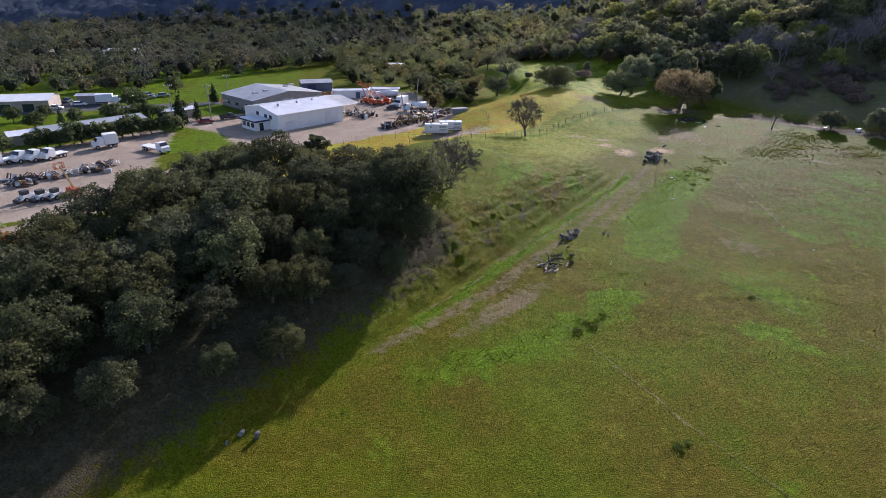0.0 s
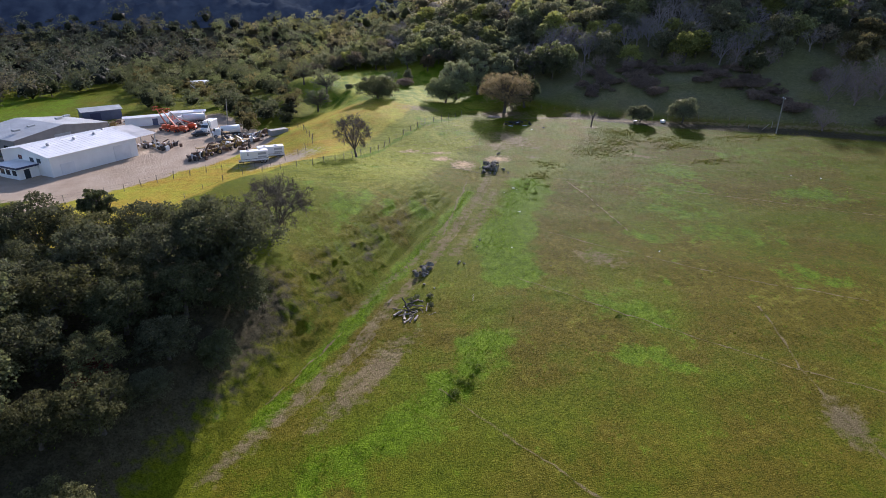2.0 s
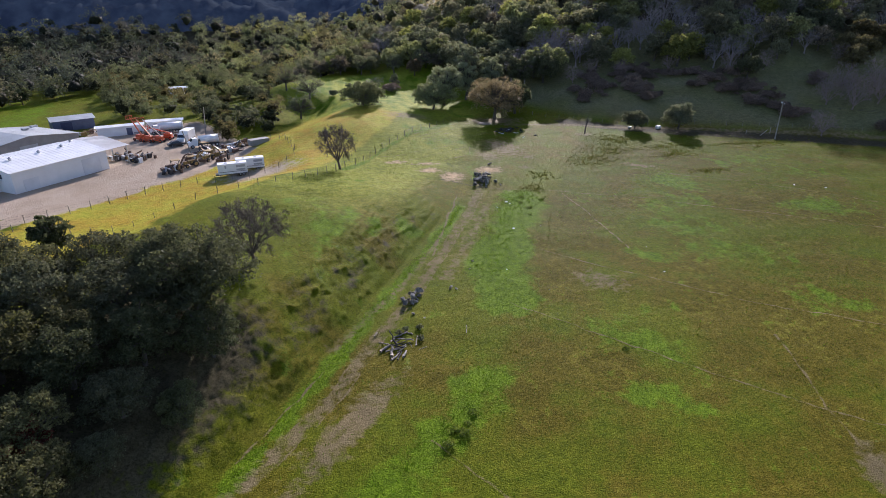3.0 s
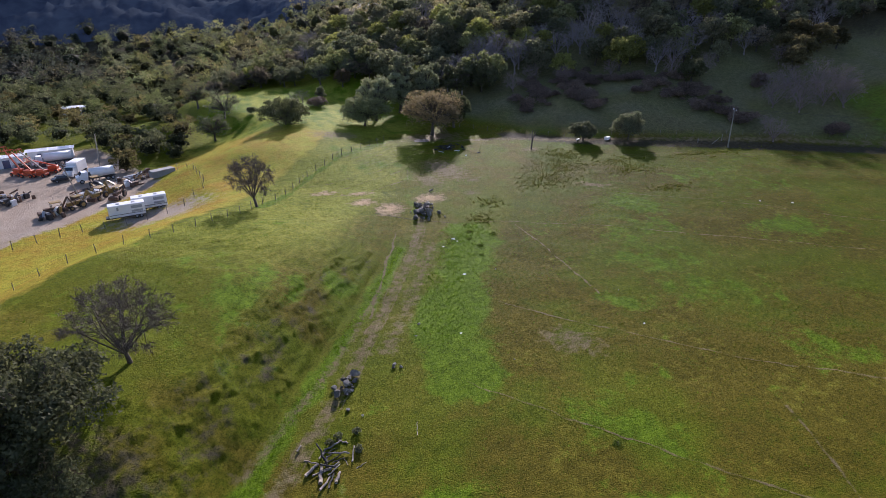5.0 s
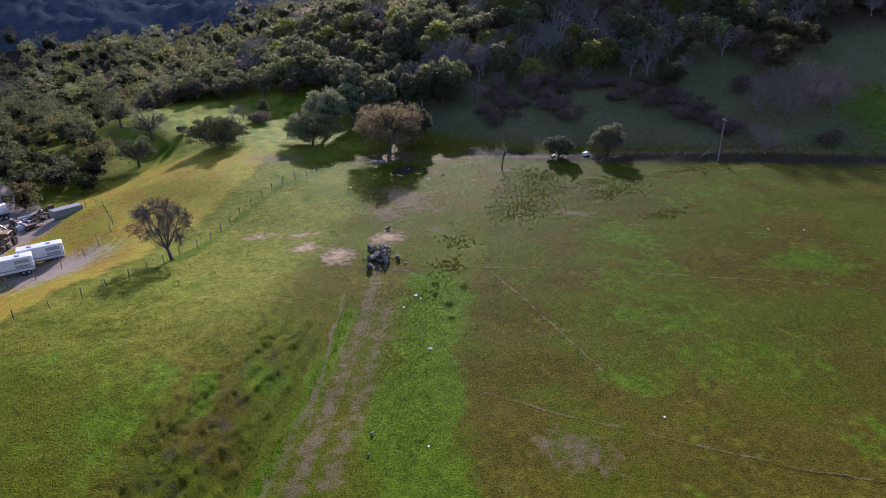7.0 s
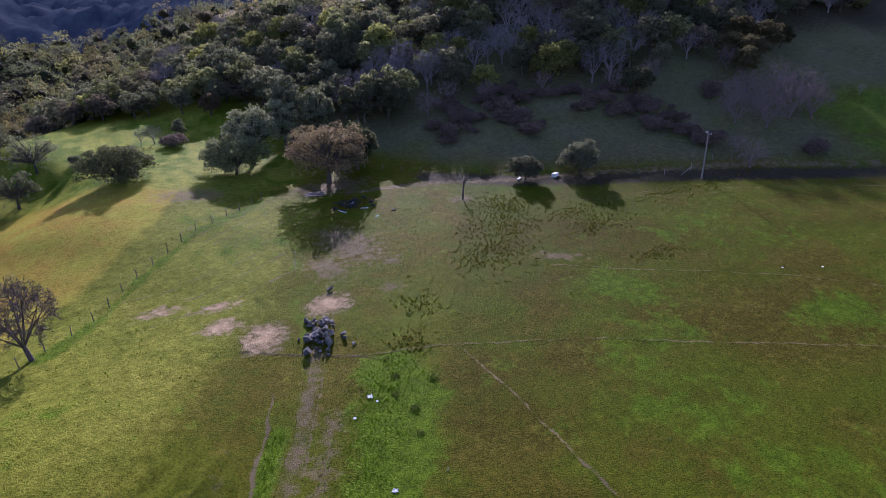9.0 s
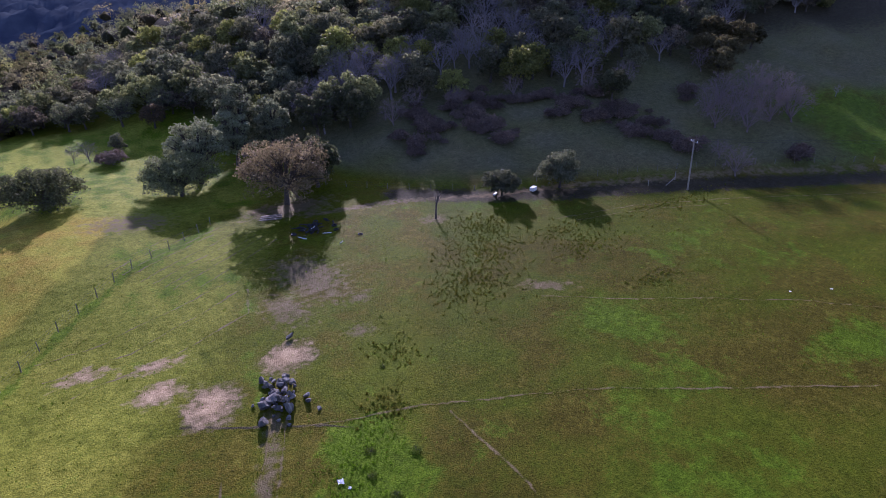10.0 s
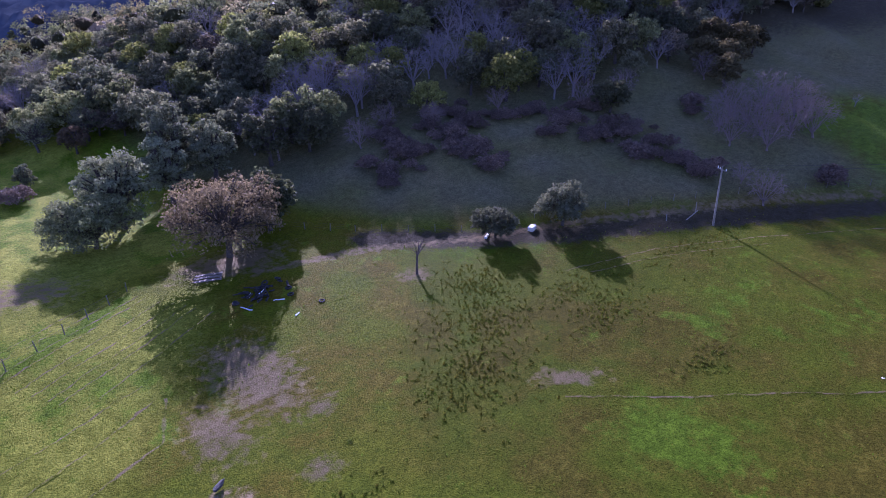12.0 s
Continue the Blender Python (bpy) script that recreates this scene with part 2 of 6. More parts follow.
GREY_ROOF = plain("grey_metal_roof", (0.40, 0.42, 0.43), 0.5, 0.2, 0.25, 0.3)
GREY_WALL = plain("grey_wall", (0.26, 0.25, 0.24), 0.7, 0, 0.2, 0.5)
TAN_WALL = plain("tan_wall", (0.36, 0.31, 0.26), 0.8, 0, 0.2, 0.5)
ORANGE = plain("orange_paint", (0.55, 0.085, 0.022), 0.45, 0, 0.25, 2)
BLACK = plain("black_rubber", (0.025, 0.025, 0.026), 0.8, 0, 0.3, 3)
DARK_METAL = plain("dark_metal", (0.06, 0.06, 0.065), 0.5, 0.4, 0.3, 2)
RUST = plain("rusty_metal", (0.17, 0.10, 0.065), 0.8, 0.2, 0.5, 2)
STEEL = plain("galvanised_steel", (0.45, 0.46, 0.47), 0.45, 0.6, 0.2, 2)
GLASS = plain("window_glass", (0.03, 0.04, 0.05), 0.08, 0, 0.1, 1)
BLUE = plain("blue_paint", (0.075, 0.095, 0.16), 0.5, 0, 0.2, 1)
NAVY = plain("navy_trim", (0.02, 0.03, 0.09), 0.5, 0, 0.2, 1)
YELLOW = plain("yellow_paint", (0.32, 0.20, 0.05), 0.5, 0, 0.3, 2)
POLE_WOOD = plain("pole_wood", (0.30, 0.27, 0.23), 0.9, 0, 0.3, 4)
POST = plain("fence_post", (0.20, 0.18, 0.15), 0.9, 0, 0.3, 4)

# ---- helpers for meshes ----
def part(name, bm, mat, parent=None, label="", smooth=False):
    """Links a bmesh as one mesh object under a thing or a part."""
    me = bpy.data.meshes.new(name)
    bm.to_mesh(me)
    bm.free()
    me.materials.append(mat)
    if smooth:
        me.shade_smooth()
    ob = new(name, me)
    if parent is not None:
        ob.parent = parent
    return tagged(ob, label)


def soup(name, verts, quads, mat, parent=None, label="", tint=None, smooth=False):
    """A mesh from arrays, with one colour a vertex where tint is given."""
    me = bpy.data.meshes.new(name)
    verts, quads = np.asarray(verts, np.float32), np.asarray(quads, np.int32)
    k = quads.shape[1]
    me.vertices.add(len(verts))
    me.vertices.foreach_set("co", verts.ravel())
    me.loops.add(quads.size)
    me.loops.foreach_set("vertex_index", quads.ravel())
    me.polygons.add(len(quads))
    me.polygons.foreach_set("loop_start", np.arange(0, quads.size, k, dtype=np.int32))
    me.polygons.foreach_set("loop_total", np.full(len(quads), k, np.int32))
    if tint is not None:
        a = me.attributes.new("tint", "FLOAT_COLOR", "POINT")
        a.data.foreach_set("color", np.column_stack([tint, np.ones(len(verts))]).astype(np.float32).ravel())
    me.update(calc_edges=True)
    me.materials.append(mat)
    if smooth:
        me.shade_smooth()
    ob = new(name, me)
    if parent is not None:
        ob.parent = parent
    return tagged(ob, label)


def thing(name, label, category, group="", kind="", at=(0, 0, 0), turn=0):
    ob = tagged(new(name), label, category, group, kind)
    ob.matrix_world = pose(*at, 0, 0, turn)
    return ob


# ---- what covers the ground ----
def inside(x, y, corners, soft):
    """1 inside a closed outline, 0 outside, over soft metres."""
    near, odd = np.full(np.shape(x), 1e9), np.zeros(np.shape(x), bool)
    for (ax, ay), (bx, by) in zip(corners, corners[1:] + corners[:1]):
        k = np.clip(((x - ax) * (bx - ax) + (y - ay) * (by - ay)) / ((bx - ax) ** 2 + (by - ay) ** 2), 0, 1)
        near = np.minimum(near, np.hypot(x - ax - k * (bx - ax), y - ay - k * (by - ay)))
        if ay != by:
            odd ^= ((ay > y) != (by > y)) & (x < (bx - ax) * (y - ay) / (by - ay) + ax)
    return np.clip(0.5 + np.where(odd, near, -near) / soft, 0, 1)


def strip(x, y, points, width, soft):
    """1 along a line of that width, 0 beside it."""
    near = np.full(np.shape(x), 1e9)
    for (ax, ay), (bx, by) in zip(points, points[1:]):
        k = np.clip(((x - ax) * (bx - ax) + (y - ay) * (by - ay)) / ((bx - ax) ** 2 + (by - ay) ** 2), 0, 1)
        near = np.minimum(near, np.hypot(x - ax - k * (bx - ax), y - ay - k * (by - ay)))
    return np.clip(0.5 + (width / 2 - near) / soft, 0, 1)


def spot(x, y, cx, cy, rx, ry, turn=0.0):
    c, s = math.cos(radians(turn)), math.sin(radians(turn))
    dx, dy = (x - cx) * c + (y - cy) * s, (y - cy) * c - (x - cx) * s
    return np.clip(1.25 - 0.75 * np.hypot(dx / rx, dy / ry), 0, 1)


YARD = [(-52, 139), (-40, 138), (-30, 143), (-24, 150), (-14, 156), (-9, 163), (-4, 170), (2, 176), (-2, 188), (-8, 205), (-15, 222), (-46, 224), (-44, 208), (-60, 180), (-78, 168), (-73, 158), (-60, 151)]
LOWER_YARD = [(-72, 150), (-79, 154), (-92, 136), (-112, 120), (-124, 96), (-96, 84), (-80, 82), (-62, 92), (-58, 104), (-63, 118), (-68, 133)]
TRAIL_LINES = [
    ([(31.9, 83.2), (36.9, 76.1), (42.9, 68.3), (49.6, 59.7), (54.8, 53.8), (62, 46)], 0.5),
    ([(43.5, 96.3), (49, 89), (56.2, 81), (62.4, 74.1), (75.7, 62.9)], 0.5),
    ([(60, 66), (58.7, 62), (54.8, 53.8), (52.5, 46), (51, 38)], 0.6),
    ([(46.5, 124.7), (57.3, 119.9), (70.1, 112.6), (82.3, 103.4), (97.4, 91.8), (110, 82)], 0.45),
    ([(81.3, 127.1), (95.1, 115.4), (106.3, 105.9), (112.8, 97.7), (125, 86)], 0.45),
    ([(58.7, 117.8), (58.4, 110), (58, 101.1), (57, 92)], 0.6),
    ([(101.8, 143.7), (117.4, 139), (128.5, 132.8), (149.8, 119), (175, 102)], 0.5),
    ([(104, 141), (117, 136.5), (132, 128)], 0.4),
    ([(27.8, 150.1), (35.1, 149.8), (43.1, 152.7), (51, 156)], 0.4),
    ([(30, 141), (40.7, 143.4), (49.8, 146.5), (52, 153)], 0.5),
    ([(28, 146), (36, 146), (46, 150), (51, 153)], 0.4),
    ([(14.8, 62), (17, 58), (20, 52), (24, 45), (30, 36)], 0.5),
    ([(7.5, 76.5), (2.5, 70.5), (-3, 64)], 0.5),
]


def cover(x, y):
    u, s = along(x, y)
    d = uphill(x, y)
    lift = ramp(31 + ramp(75, 100, u) * 20, 53 + ramp(75, 100, u) * 20, s)
    out = {}
    out["gravel"] = np.maximum.reduce([inside(x, y, YARD, 3), inside(x, y, LOWER_YARD, 3), strip(x, y, [(-24, 150), (-38, 139), (-50, 130), (-60, 110), (-64, 88), (-80, 70)], 5, 2), 0.8 * spot(x, y, 2, 153, 9, 6)])
    out["clay"] = np.maximum.reduce([0.75 * spot(x, y, 40.6, 132, 2.6, 2.0, 50), 0.8 * spot(x, y, 50, 135.6, 2.6, 2.2), 0.7 * spot(x, y, 37, 136.8, 2.2, 1.7), 0.6 * spot(x, y, 38, 142, 3, 1.1), 0.6 * spot(x, y, 31.7, 144.6, 2.6, 1.3)])
    out["tar"] = np.maximum(strip(x, y, [(-150, 160), (-122, 172), (-100, 185), (-70, 196), (-58, 172)], 5, 2), inside(x, y, [(-122, 176), (-112, 180), (-104, 194), (-116, 196), (-128, 186)], 3))
    straw = ramp(30, 37, s) * ramp(5, 30, u) * (1 - ramp(118, 135, u)) * (1 - ramp(64, 78, s) * ramp(-9e9, 0, s))
    out["straw"] = straw
    # pale grass; on the sunlit left slope it also paints in the glare
    out["pale"] = 0.85 * ramp(270, 255, y) * ramp(176, 190, y) * ramp(5, 20, x) * ramp(75, 60, x) + 0.48 * ramp(4, 13, s) * ramp(40, 66, u) * (1 - ramp(118, 135, u)) * (1 - ramp(30, 37, s))
    lush = np.maximum.reduce([
        1.6 * strip(x, y, [(32.3, 84), (33.8, 91), (38.5, 99.8), (44, 107.5), (50.5, 119)], 6.6, 4.5), 0.9 * strip(x, y, [(-2, 52), (8, 57), (18, 63), (24, 70)], 5, 5),
        1.25 * strip(x, y, [(-3.4, 61.6), (8.5, 77.7), (20.4, 93.8), (32.2, 109.9), (37, 117)], 1.9, 1.6), 0.8 * spot(x, y, 12, 101, 6, 4, 50), 0.75 * spot(x, y, 70, 97.5, 8, 4, 140), 0.75 * spot(x, y, 74, 86, 9, 4, 140), 0.65 * spot(x, y, 72.8, 71.8, 6, 3, 140), 0.7 * spot(x, y, 58.7, 89.3, 4, 2, 140), 0.75 * spot(x, y, 44, 70.5, 5, 3.2, 130), 0.7 * spot(x, y, 104.6, 96, 7, 4, 140), 0.75 * spot(x, y, 24, 106, 4, 2, 60), 0.8 * spot(x, y, 17.7, 103, 3.5, 1.8, 50), 0.7 * spot(x, y, 86, 116.5, 9, 4, 140), 0.5 * spot(x, y, 118, 122, 14, 7, 145),
        0.5 * spot(x, y, 78, 108, 9, 5, 140), spot(x, y, -63, 140, 9, 14), 0.6 * spot(x, y, 72, 100, 10, 6, 130), 0.65 * spot(x, y, 42, 70, 6, 3, 130), 0.5 * spot(x, y, 102, 126, 10, 4, 140), 0.7 * spot(x, y, 98, 158, 14, 5, 160),
        0.65 * strip(x, y, [(43, 126), (51, 150)], 1.5, 2), 1.2 * strip(x, y, [(18.8, 139.6), (24, 145.2), (30, 154), (40, 164.6), (46, 168.6), (57, 178)], 1.4, 1.6), 0.6 * spot(x, y, 40, 60, 6, 3, 140), 0.6 * spot(x, y, 48, 160, 3, 12, 40),
        0.55 * ramp(268, 255, y) * ramp(185, 200, y) * ramp(8, 20, x) * ramp(90, 70, x), 0.8 * ramp(-60, -75, x) * (1 - out["gravel"]) * ramp(300, 260, y),
        0.85 * ramp(2, 10, d) * ramp(116, 126, x - 0.404 * y) * ramp(44, 34, d)])
    out["lush"] = np.clip(0.85 * lush + 0.24 * wave(x, y, 19, 31) + 0.20 * wave(x, y, 7, 33) + 0.12 * wave(x, y, 3, 34) + 0.08, 0, 1)
    out["brown"] = np.clip(0.36 + 0.26 * wave(x, y, 33, 32) + 0.14 * wave(x, y, 9, 35) + 0.25 * spot(x, y, 60, 60, 30, 22) + 0.08 * ramp(50, 95, x) - 0.2 * ramp(6, 12, s) + 0.35 * spot(x, y, 54, 106, 5, 12) + 0.3 * spot(x, y, 42.5, 84, 5, 9) + 0.25 * spot(x, y, 66, 67, 14, 8, 140) + 0.3 * spot(x, y, 92, 105, 22, 8, 140), 0, 1)
    track = [(-8, 56), (0, 63.5), (7.6, 71.5), (13.5, 80), (19, 86.5), (25.5, 96), (32, 105.5), (38, 114.5), (43.5, 124), (45, 128)]
    dirt = np.maximum.reduce([0.6 * strip(x, y, track, 2.1, 1.8), 0.62 * strip(x, y, [(26, 92), (31, 99), (37, 108), (42, 116)], 2.2, 3), 0.7 * spot(x, y, 8, 66, 9, 2, 45),
        spot(x, y, 40.6, 132, 3.2, 2.4, 50), spot(x, y, 50, 135.6, 3, 2.6), 0.8 * spot(x, y, 37, 136.8, 2.6, 2), 0.75 * spot(x, y, 38, 142, 3.4, 1.3), 0.75 * spot(x, y, 31.7, 144.6, 3, 1.5),
        0.6 * spot(x, y, 47, 84.5, 4.5, 2.6, 130), 0.7 * spot(x, y, 60, 151, 4.5, 8, 0), 0.62 * spot(x, y, 54, 145, 3, 5), 0.6 * spot(x, y, 63, 142, 2, 1.4), 0.6 * spot(x, y, 59, 135.4, 2, 1.6),
        0.75 * spot(x, y, 86, 156.5, 2.4, 2.0), 0.74 * strip(x, y, [(70, 172), (85, 168), (100, 159.5), (114, 154), (131.5, 144.5), (146, 136.5), (164, 124.5), (190, 106)], 2.2, 2), 0.7 * spot(x, y, 52.5, 46, 4, 2, 60),
        0.8 * spot(x, y, 69, 177, 8, 4), 0.6 * spot(x, y, 44, 182, 7, 5), 0.65 * spot(x, y, 84, 129, 4, 1.5, 140), 0.62 * strip(x, y, [(8, 79), (20, 92), (30, 106)], 1.2, 1.5)])
    out["dirt"] = dirt
    # around the grove the dark litter is widened to paint in its shade
    out["duff_and_shade"] = np.maximum.reduce([0.9 * ramp(60, 95, d) + 0.9 * ramp(20, 45, d) * ramp(85, 70, x), ramp(34, 16, s) * ramp(-1, 6, s) * ramp(24, 8, u) * 0.9, 0.8 * strip(x, y, [(88, 170), (100, 159), (116, 149), (131.5, 140.5), (146, 131), (164, 119), (190, 101)], 7, 3), 0.9 * ramp(300, 360, y) * (1 - spot(x, y, -760, 1090, 190, 60, 35))])
    # shade over the right of the meadow, put into the grass colour
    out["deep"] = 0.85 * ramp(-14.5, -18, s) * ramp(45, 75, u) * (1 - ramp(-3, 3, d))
    out["dry"] = 0.95 * ramp(0, 8, d) * ramp(68, 84, x) * (1 - 0.85 * ramp(116, 126, x - 0.404 * y) * ramp(44, 34, d)) * (0.85 + 0.15 * wave(x, y, 17, 37))
    return out


def cover_mesh(me, x, y, extra=None):
    for name, values in cover(x, y).items():
        if extra and name in extra:
            values = np.maximum(values, extra[name])
        a = me.attributes.new(name, "FLOAT", "POINT")
        a.data.foreach_set("value", np.asarray(values, np.float32))


def axis(stops):
    """Rows of the ground sheet, close together where the camera passes."""
    out = []
    for a, b, step in stops:
        out += list(np.linspace(a, b, max(1, round((b - a) / step)), endpoint=False))
    return np.array(out + [stops[-1][1]])


gx = axis([(-3000, -600, 60), (-600, -200, 16), (-200, -40, 3), (-40, -12, 1.2), (-12, 62, 0.55), (62, 160, 1.2), (160, 260, 4), (260, 600, 16), (600, 3000, 80)])
gy = axis([(-1500, -100, 70), (-100, 20, 4), (20, 56, 1.3), (56, 132, 0.6), (132, 215, 1.3), (215, 330, 4), (330, 900, 11), (900, 3300, 60)])
X, Y = np.meshgrid(gx, gy)
Z = height(X, Y)
nx, ny = len(gx), len(gy)
idx = np.arange(nx * ny).reshape(ny, nx)
sheet = np.stack([idx[:-1, :-1], idx[:-1, 1:], idx[1:, 1:], idx[1:, :-1]], -1).reshape(-1, 4)
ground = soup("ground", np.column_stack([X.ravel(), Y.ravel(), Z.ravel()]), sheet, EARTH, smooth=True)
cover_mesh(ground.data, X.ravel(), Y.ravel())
tagged(ground, "green winter meadow with brown patches, bank and wooded hill", "ground", kind="structure")


def lane(name, label, points, width, seed, amount=1.1, depth=0.05, stuff="dirt"):
    """A worn line that lies on the grass, ragged at both edges."""
    rs = np.random.RandomState(seed)
    pts = np.array(points, float)
    seg = np.hypot(*(pts[1:] - pts[:-1]).T)
    at = np.concatenate([[0], np.cumsum(seg)])
    k = np.arange(0, at[-1], 0.5)
    cx, cy = np.interp(k, at, pts[:, 0]), np.interp(k, at, pts[:, 1])
    cx = cx + min(0.25, width * 0.6) * wave(k, k * 0, 7, seed) + 0.03 * rs.randn(len(k))
    cy = cy + min(0.25, width * 0.6) * wave(k, k * 0 + 9, 7, seed + 1) + 0.06 * rs.randn(len(k))
    tx, ty = np.gradient(cx), np.gradient(cy)
    ln = np.hypot(tx, ty) + 1e-9
    nxx, nyy = -ty / ln, tx / ln
    wid = width * (0.75 + 0.35 * wave(k, k * 0 + 3, 5, seed + 2)) + 0.05 * rs.rand(len(k))
    cols = [-1.0, -0.45, 0.0, 0.45, 1.0]
    vx = np.stack([cx + nxx * wid * c for c in cols], 1)
    vy = np.stack([cy + nyy * wid * c for c in cols], 1)
    vz = height(vx, vy) + 0.03 + depth * np.array([-0.6, 0.35, 0.15, 0.35, -0.6])[None, :]
    n = len(k)
    ii = np.arange(n * 5).reshape(n, 5)
    faces = np.stack([ii[:-1, :-1], ii[:-1, 1:], ii[1:, 1:], ii[1:, :-1]], -1).reshape(-1, 4)[:, ::-1]
    ob = soup(name, np.column_stack([vx.ravel(), vy.ravel(), vz.ravel()]), faces, EARTH, smooth=True)
    worn = np.tile(np.array([0, 0.75, 1, 0.75, 0]) * amount, n) * np.repeat(0.8 + 0.2 * wave(k, k * 0, 6, seed + 4), 5)
    cover_mesh(ob.data, vx.ravel(), vy.ravel(), {stuff: worn})
    return tagged(ob, label, "trail", kind="structure")


TRAIL_LINES += [([(37 + 0.55 * k, 168 - 0.835 * k), (45 + 0.55 * k, 173 - 0.835 * k), (53.5 + 0.55 * k, 178.6 - 0.835 * k)], 0.34) for k in (0.8, 2.4, 4.1, 5.2, 7.5, 9.4, 11.2, 12.6, 15.2)]
TRAIL_LINES += [([(p[0] + k, p[1] - k * 0.7) for p in [(0, 63.5), (7.6, 71.5), (13.5, 80), (19, 86.5), (25.5, 96), (32, 105.5), (38, 114.5), (43.5, 124), (45, 127)]], 0.34) for k in (-0.55, 0.75)]
for i, (points, width) in enumerate(TRAIL_LINES):
    lane("trail", "narrow brown animal trail worn into the meadow grass", points, 0.5 * width, 100 + i, 0.75, 0.02)


def tussocks(seed):
    """Lumps of turf and soil in uneven rows along the bank."""
    rs = np.random.RandomState(seed)
    out = np.zeros(bu.shape)
    for _ in range(14000):
        cu = rs.uniform(-15, 68)
        c, h = np.interp(cu, BAND_U, BAND_S), np.interp(cu, BAND_U, BAND_HALF)
        cs = c + h * rs.uniform(-1.1, 1.7)
        if rs.rand() < 0.65:
            cs = round(cs / 1.5) * 1.5 + 0.2 * rs.normal() + 0.4 * math.sin(cu * 0.3)
        r = rs.choice([0.15, 0.2, 0.27, 0.36], p=[0.35, 0.35, 0.22, 0.08]) * rs.uniform(0.85, 1.2)
        tall = r * rs.uniform(0.3, 0.62)
        i0, i1 = int((cs - r + 0.6) / 0.15), int((cs + r + 0.6) / 0.15) + 2
        j0, j1 = int((cu - 2.5 * r + 16) / 0.2), int((cu + 2.5 * r + 16) / 0.2) + 2
        if i0 < 0 or j0 < 0:
            continue
        d2 = ((bu[i0:i1, j0:j1] - cu) / 1.7) ** 2 + (bs[i0:i1, j0:j1] - cs) ** 2
        out[i0:i1, j0:j1] = np.maximum(out[i0:i1, j0:j1], tall * np.sqrt(np.clip(1 - d2 / r ** 2, 0, 1)))
    return out


# slumped, rutted face of the bank
bu, bs = np.meshgrid(np.arange(-16, 70, 0.2), np.arange(-0.6, 10.0, 0.15))
bx, by = -4.6 + 0.594 * bu - 0.804 * bs, 62.5 + 0.804 * bu + 0.594 * bs
edge = ramp(-0.6, 0.6, bs) * ramp(10.0, 7, bs) * ramp(-16, -4, bu) * ramp(70, 58, bu)
BAND_U, BAND_S, BAND_HALF = [-16, 20, 44, 60, 70], [4.6, 4.8, 4.0, 2.4, 1.8], [3.4, 3.4, 2.8, 1.5, 0.9]
mid_s, half = np.interp(bu, BAND_U, BAND_S), np.interp(bu, BAND_U, BAND_HALF)
band = np.exp(-((bs - mid_s - 0.5 * wave(bu, bu * 0, 12, 50)) / half) ** 4) + 0.08
steps = 0.0
for k, (at_s, tall) in enumerate(((1.9, 0.16), (3.3, 0.34), (4.7, 0.42), (6.2, 0.30), (7.6, 0.18))):
    line = at_s * np.interp(bu, [-16, 44, 60, 70], [1.05, 0.95, 0.6, 0.5]) + 0.45 * wave(bu, bu * 0, 8, 60 + k) + 0.16 * wave(bu, bs * 0, 2.2, 65 + k)
    steps = steps + 0.62 * tall * np.clip(0.75 + 0.45 * wave(bu, bu * 0 + 5 * k, 7, 75 + k), 0, 1) * (ramp(0, 0.28, bs - line) - ramp(0.28, 1.5, bs - line))
bz = height(bx, by) - 0.10 + edge * (0.15 + steps + tussocks(51))
n_s, n_u = bu.shape
ii = np.arange(n_s * n_u).reshape(n_s, n_u)
bank_face = soup("bank", np.column_stack([bx.ravel(), by.ravel(), bz.ravel()]), np.stack([ii[:-1, :-1], ii[:-1, 1:], ii[1:, 1:], ii[1:, :-1]], -1).reshape(-1, 4), EARTH, smooth=True)
bank_cover = 0.42 * edge * np.clip(band, 0, 1) * (0.7 + 0.5 * wave(bu * 0.5, bs, 2.5, 55))
cover_mesh(bank_face.data, bx.ravel(), by.ravel(), {"duff_and_shade": bank_cover.ravel()})
tagged(bank_face, "steep slumped bank of rough grass and soil clods", "bank", kind="structure")

# ---- trees ----
def tube(verts, faces, points, radii, sides=6):
    """Adds a tapered tube along points to lists of vertices and quads."""
    base = len(verts)
    points = [Vector(p) for p in points]
    for i, (p, r) in enumerate(zip(points, radii)):
        way = (points[min(i + 1, len(points) - 1)] - points[max(i - 1, 0)]).normalized()
        q = way.to_track_quat("Z", "Y")
        for k in range(sides):
            a = 6.2832 * k / sides
            verts.append(p + q @ Vector((math.cos(a) * r, math.sin(a) * r, 0)))
    for i in range(len(points) - 1):
        for k in range(sides):
            a, b = base + i * sides + k, base + i * sides + (k + 1) % sides
            faces.append((a, b, b + sides, a + sides))


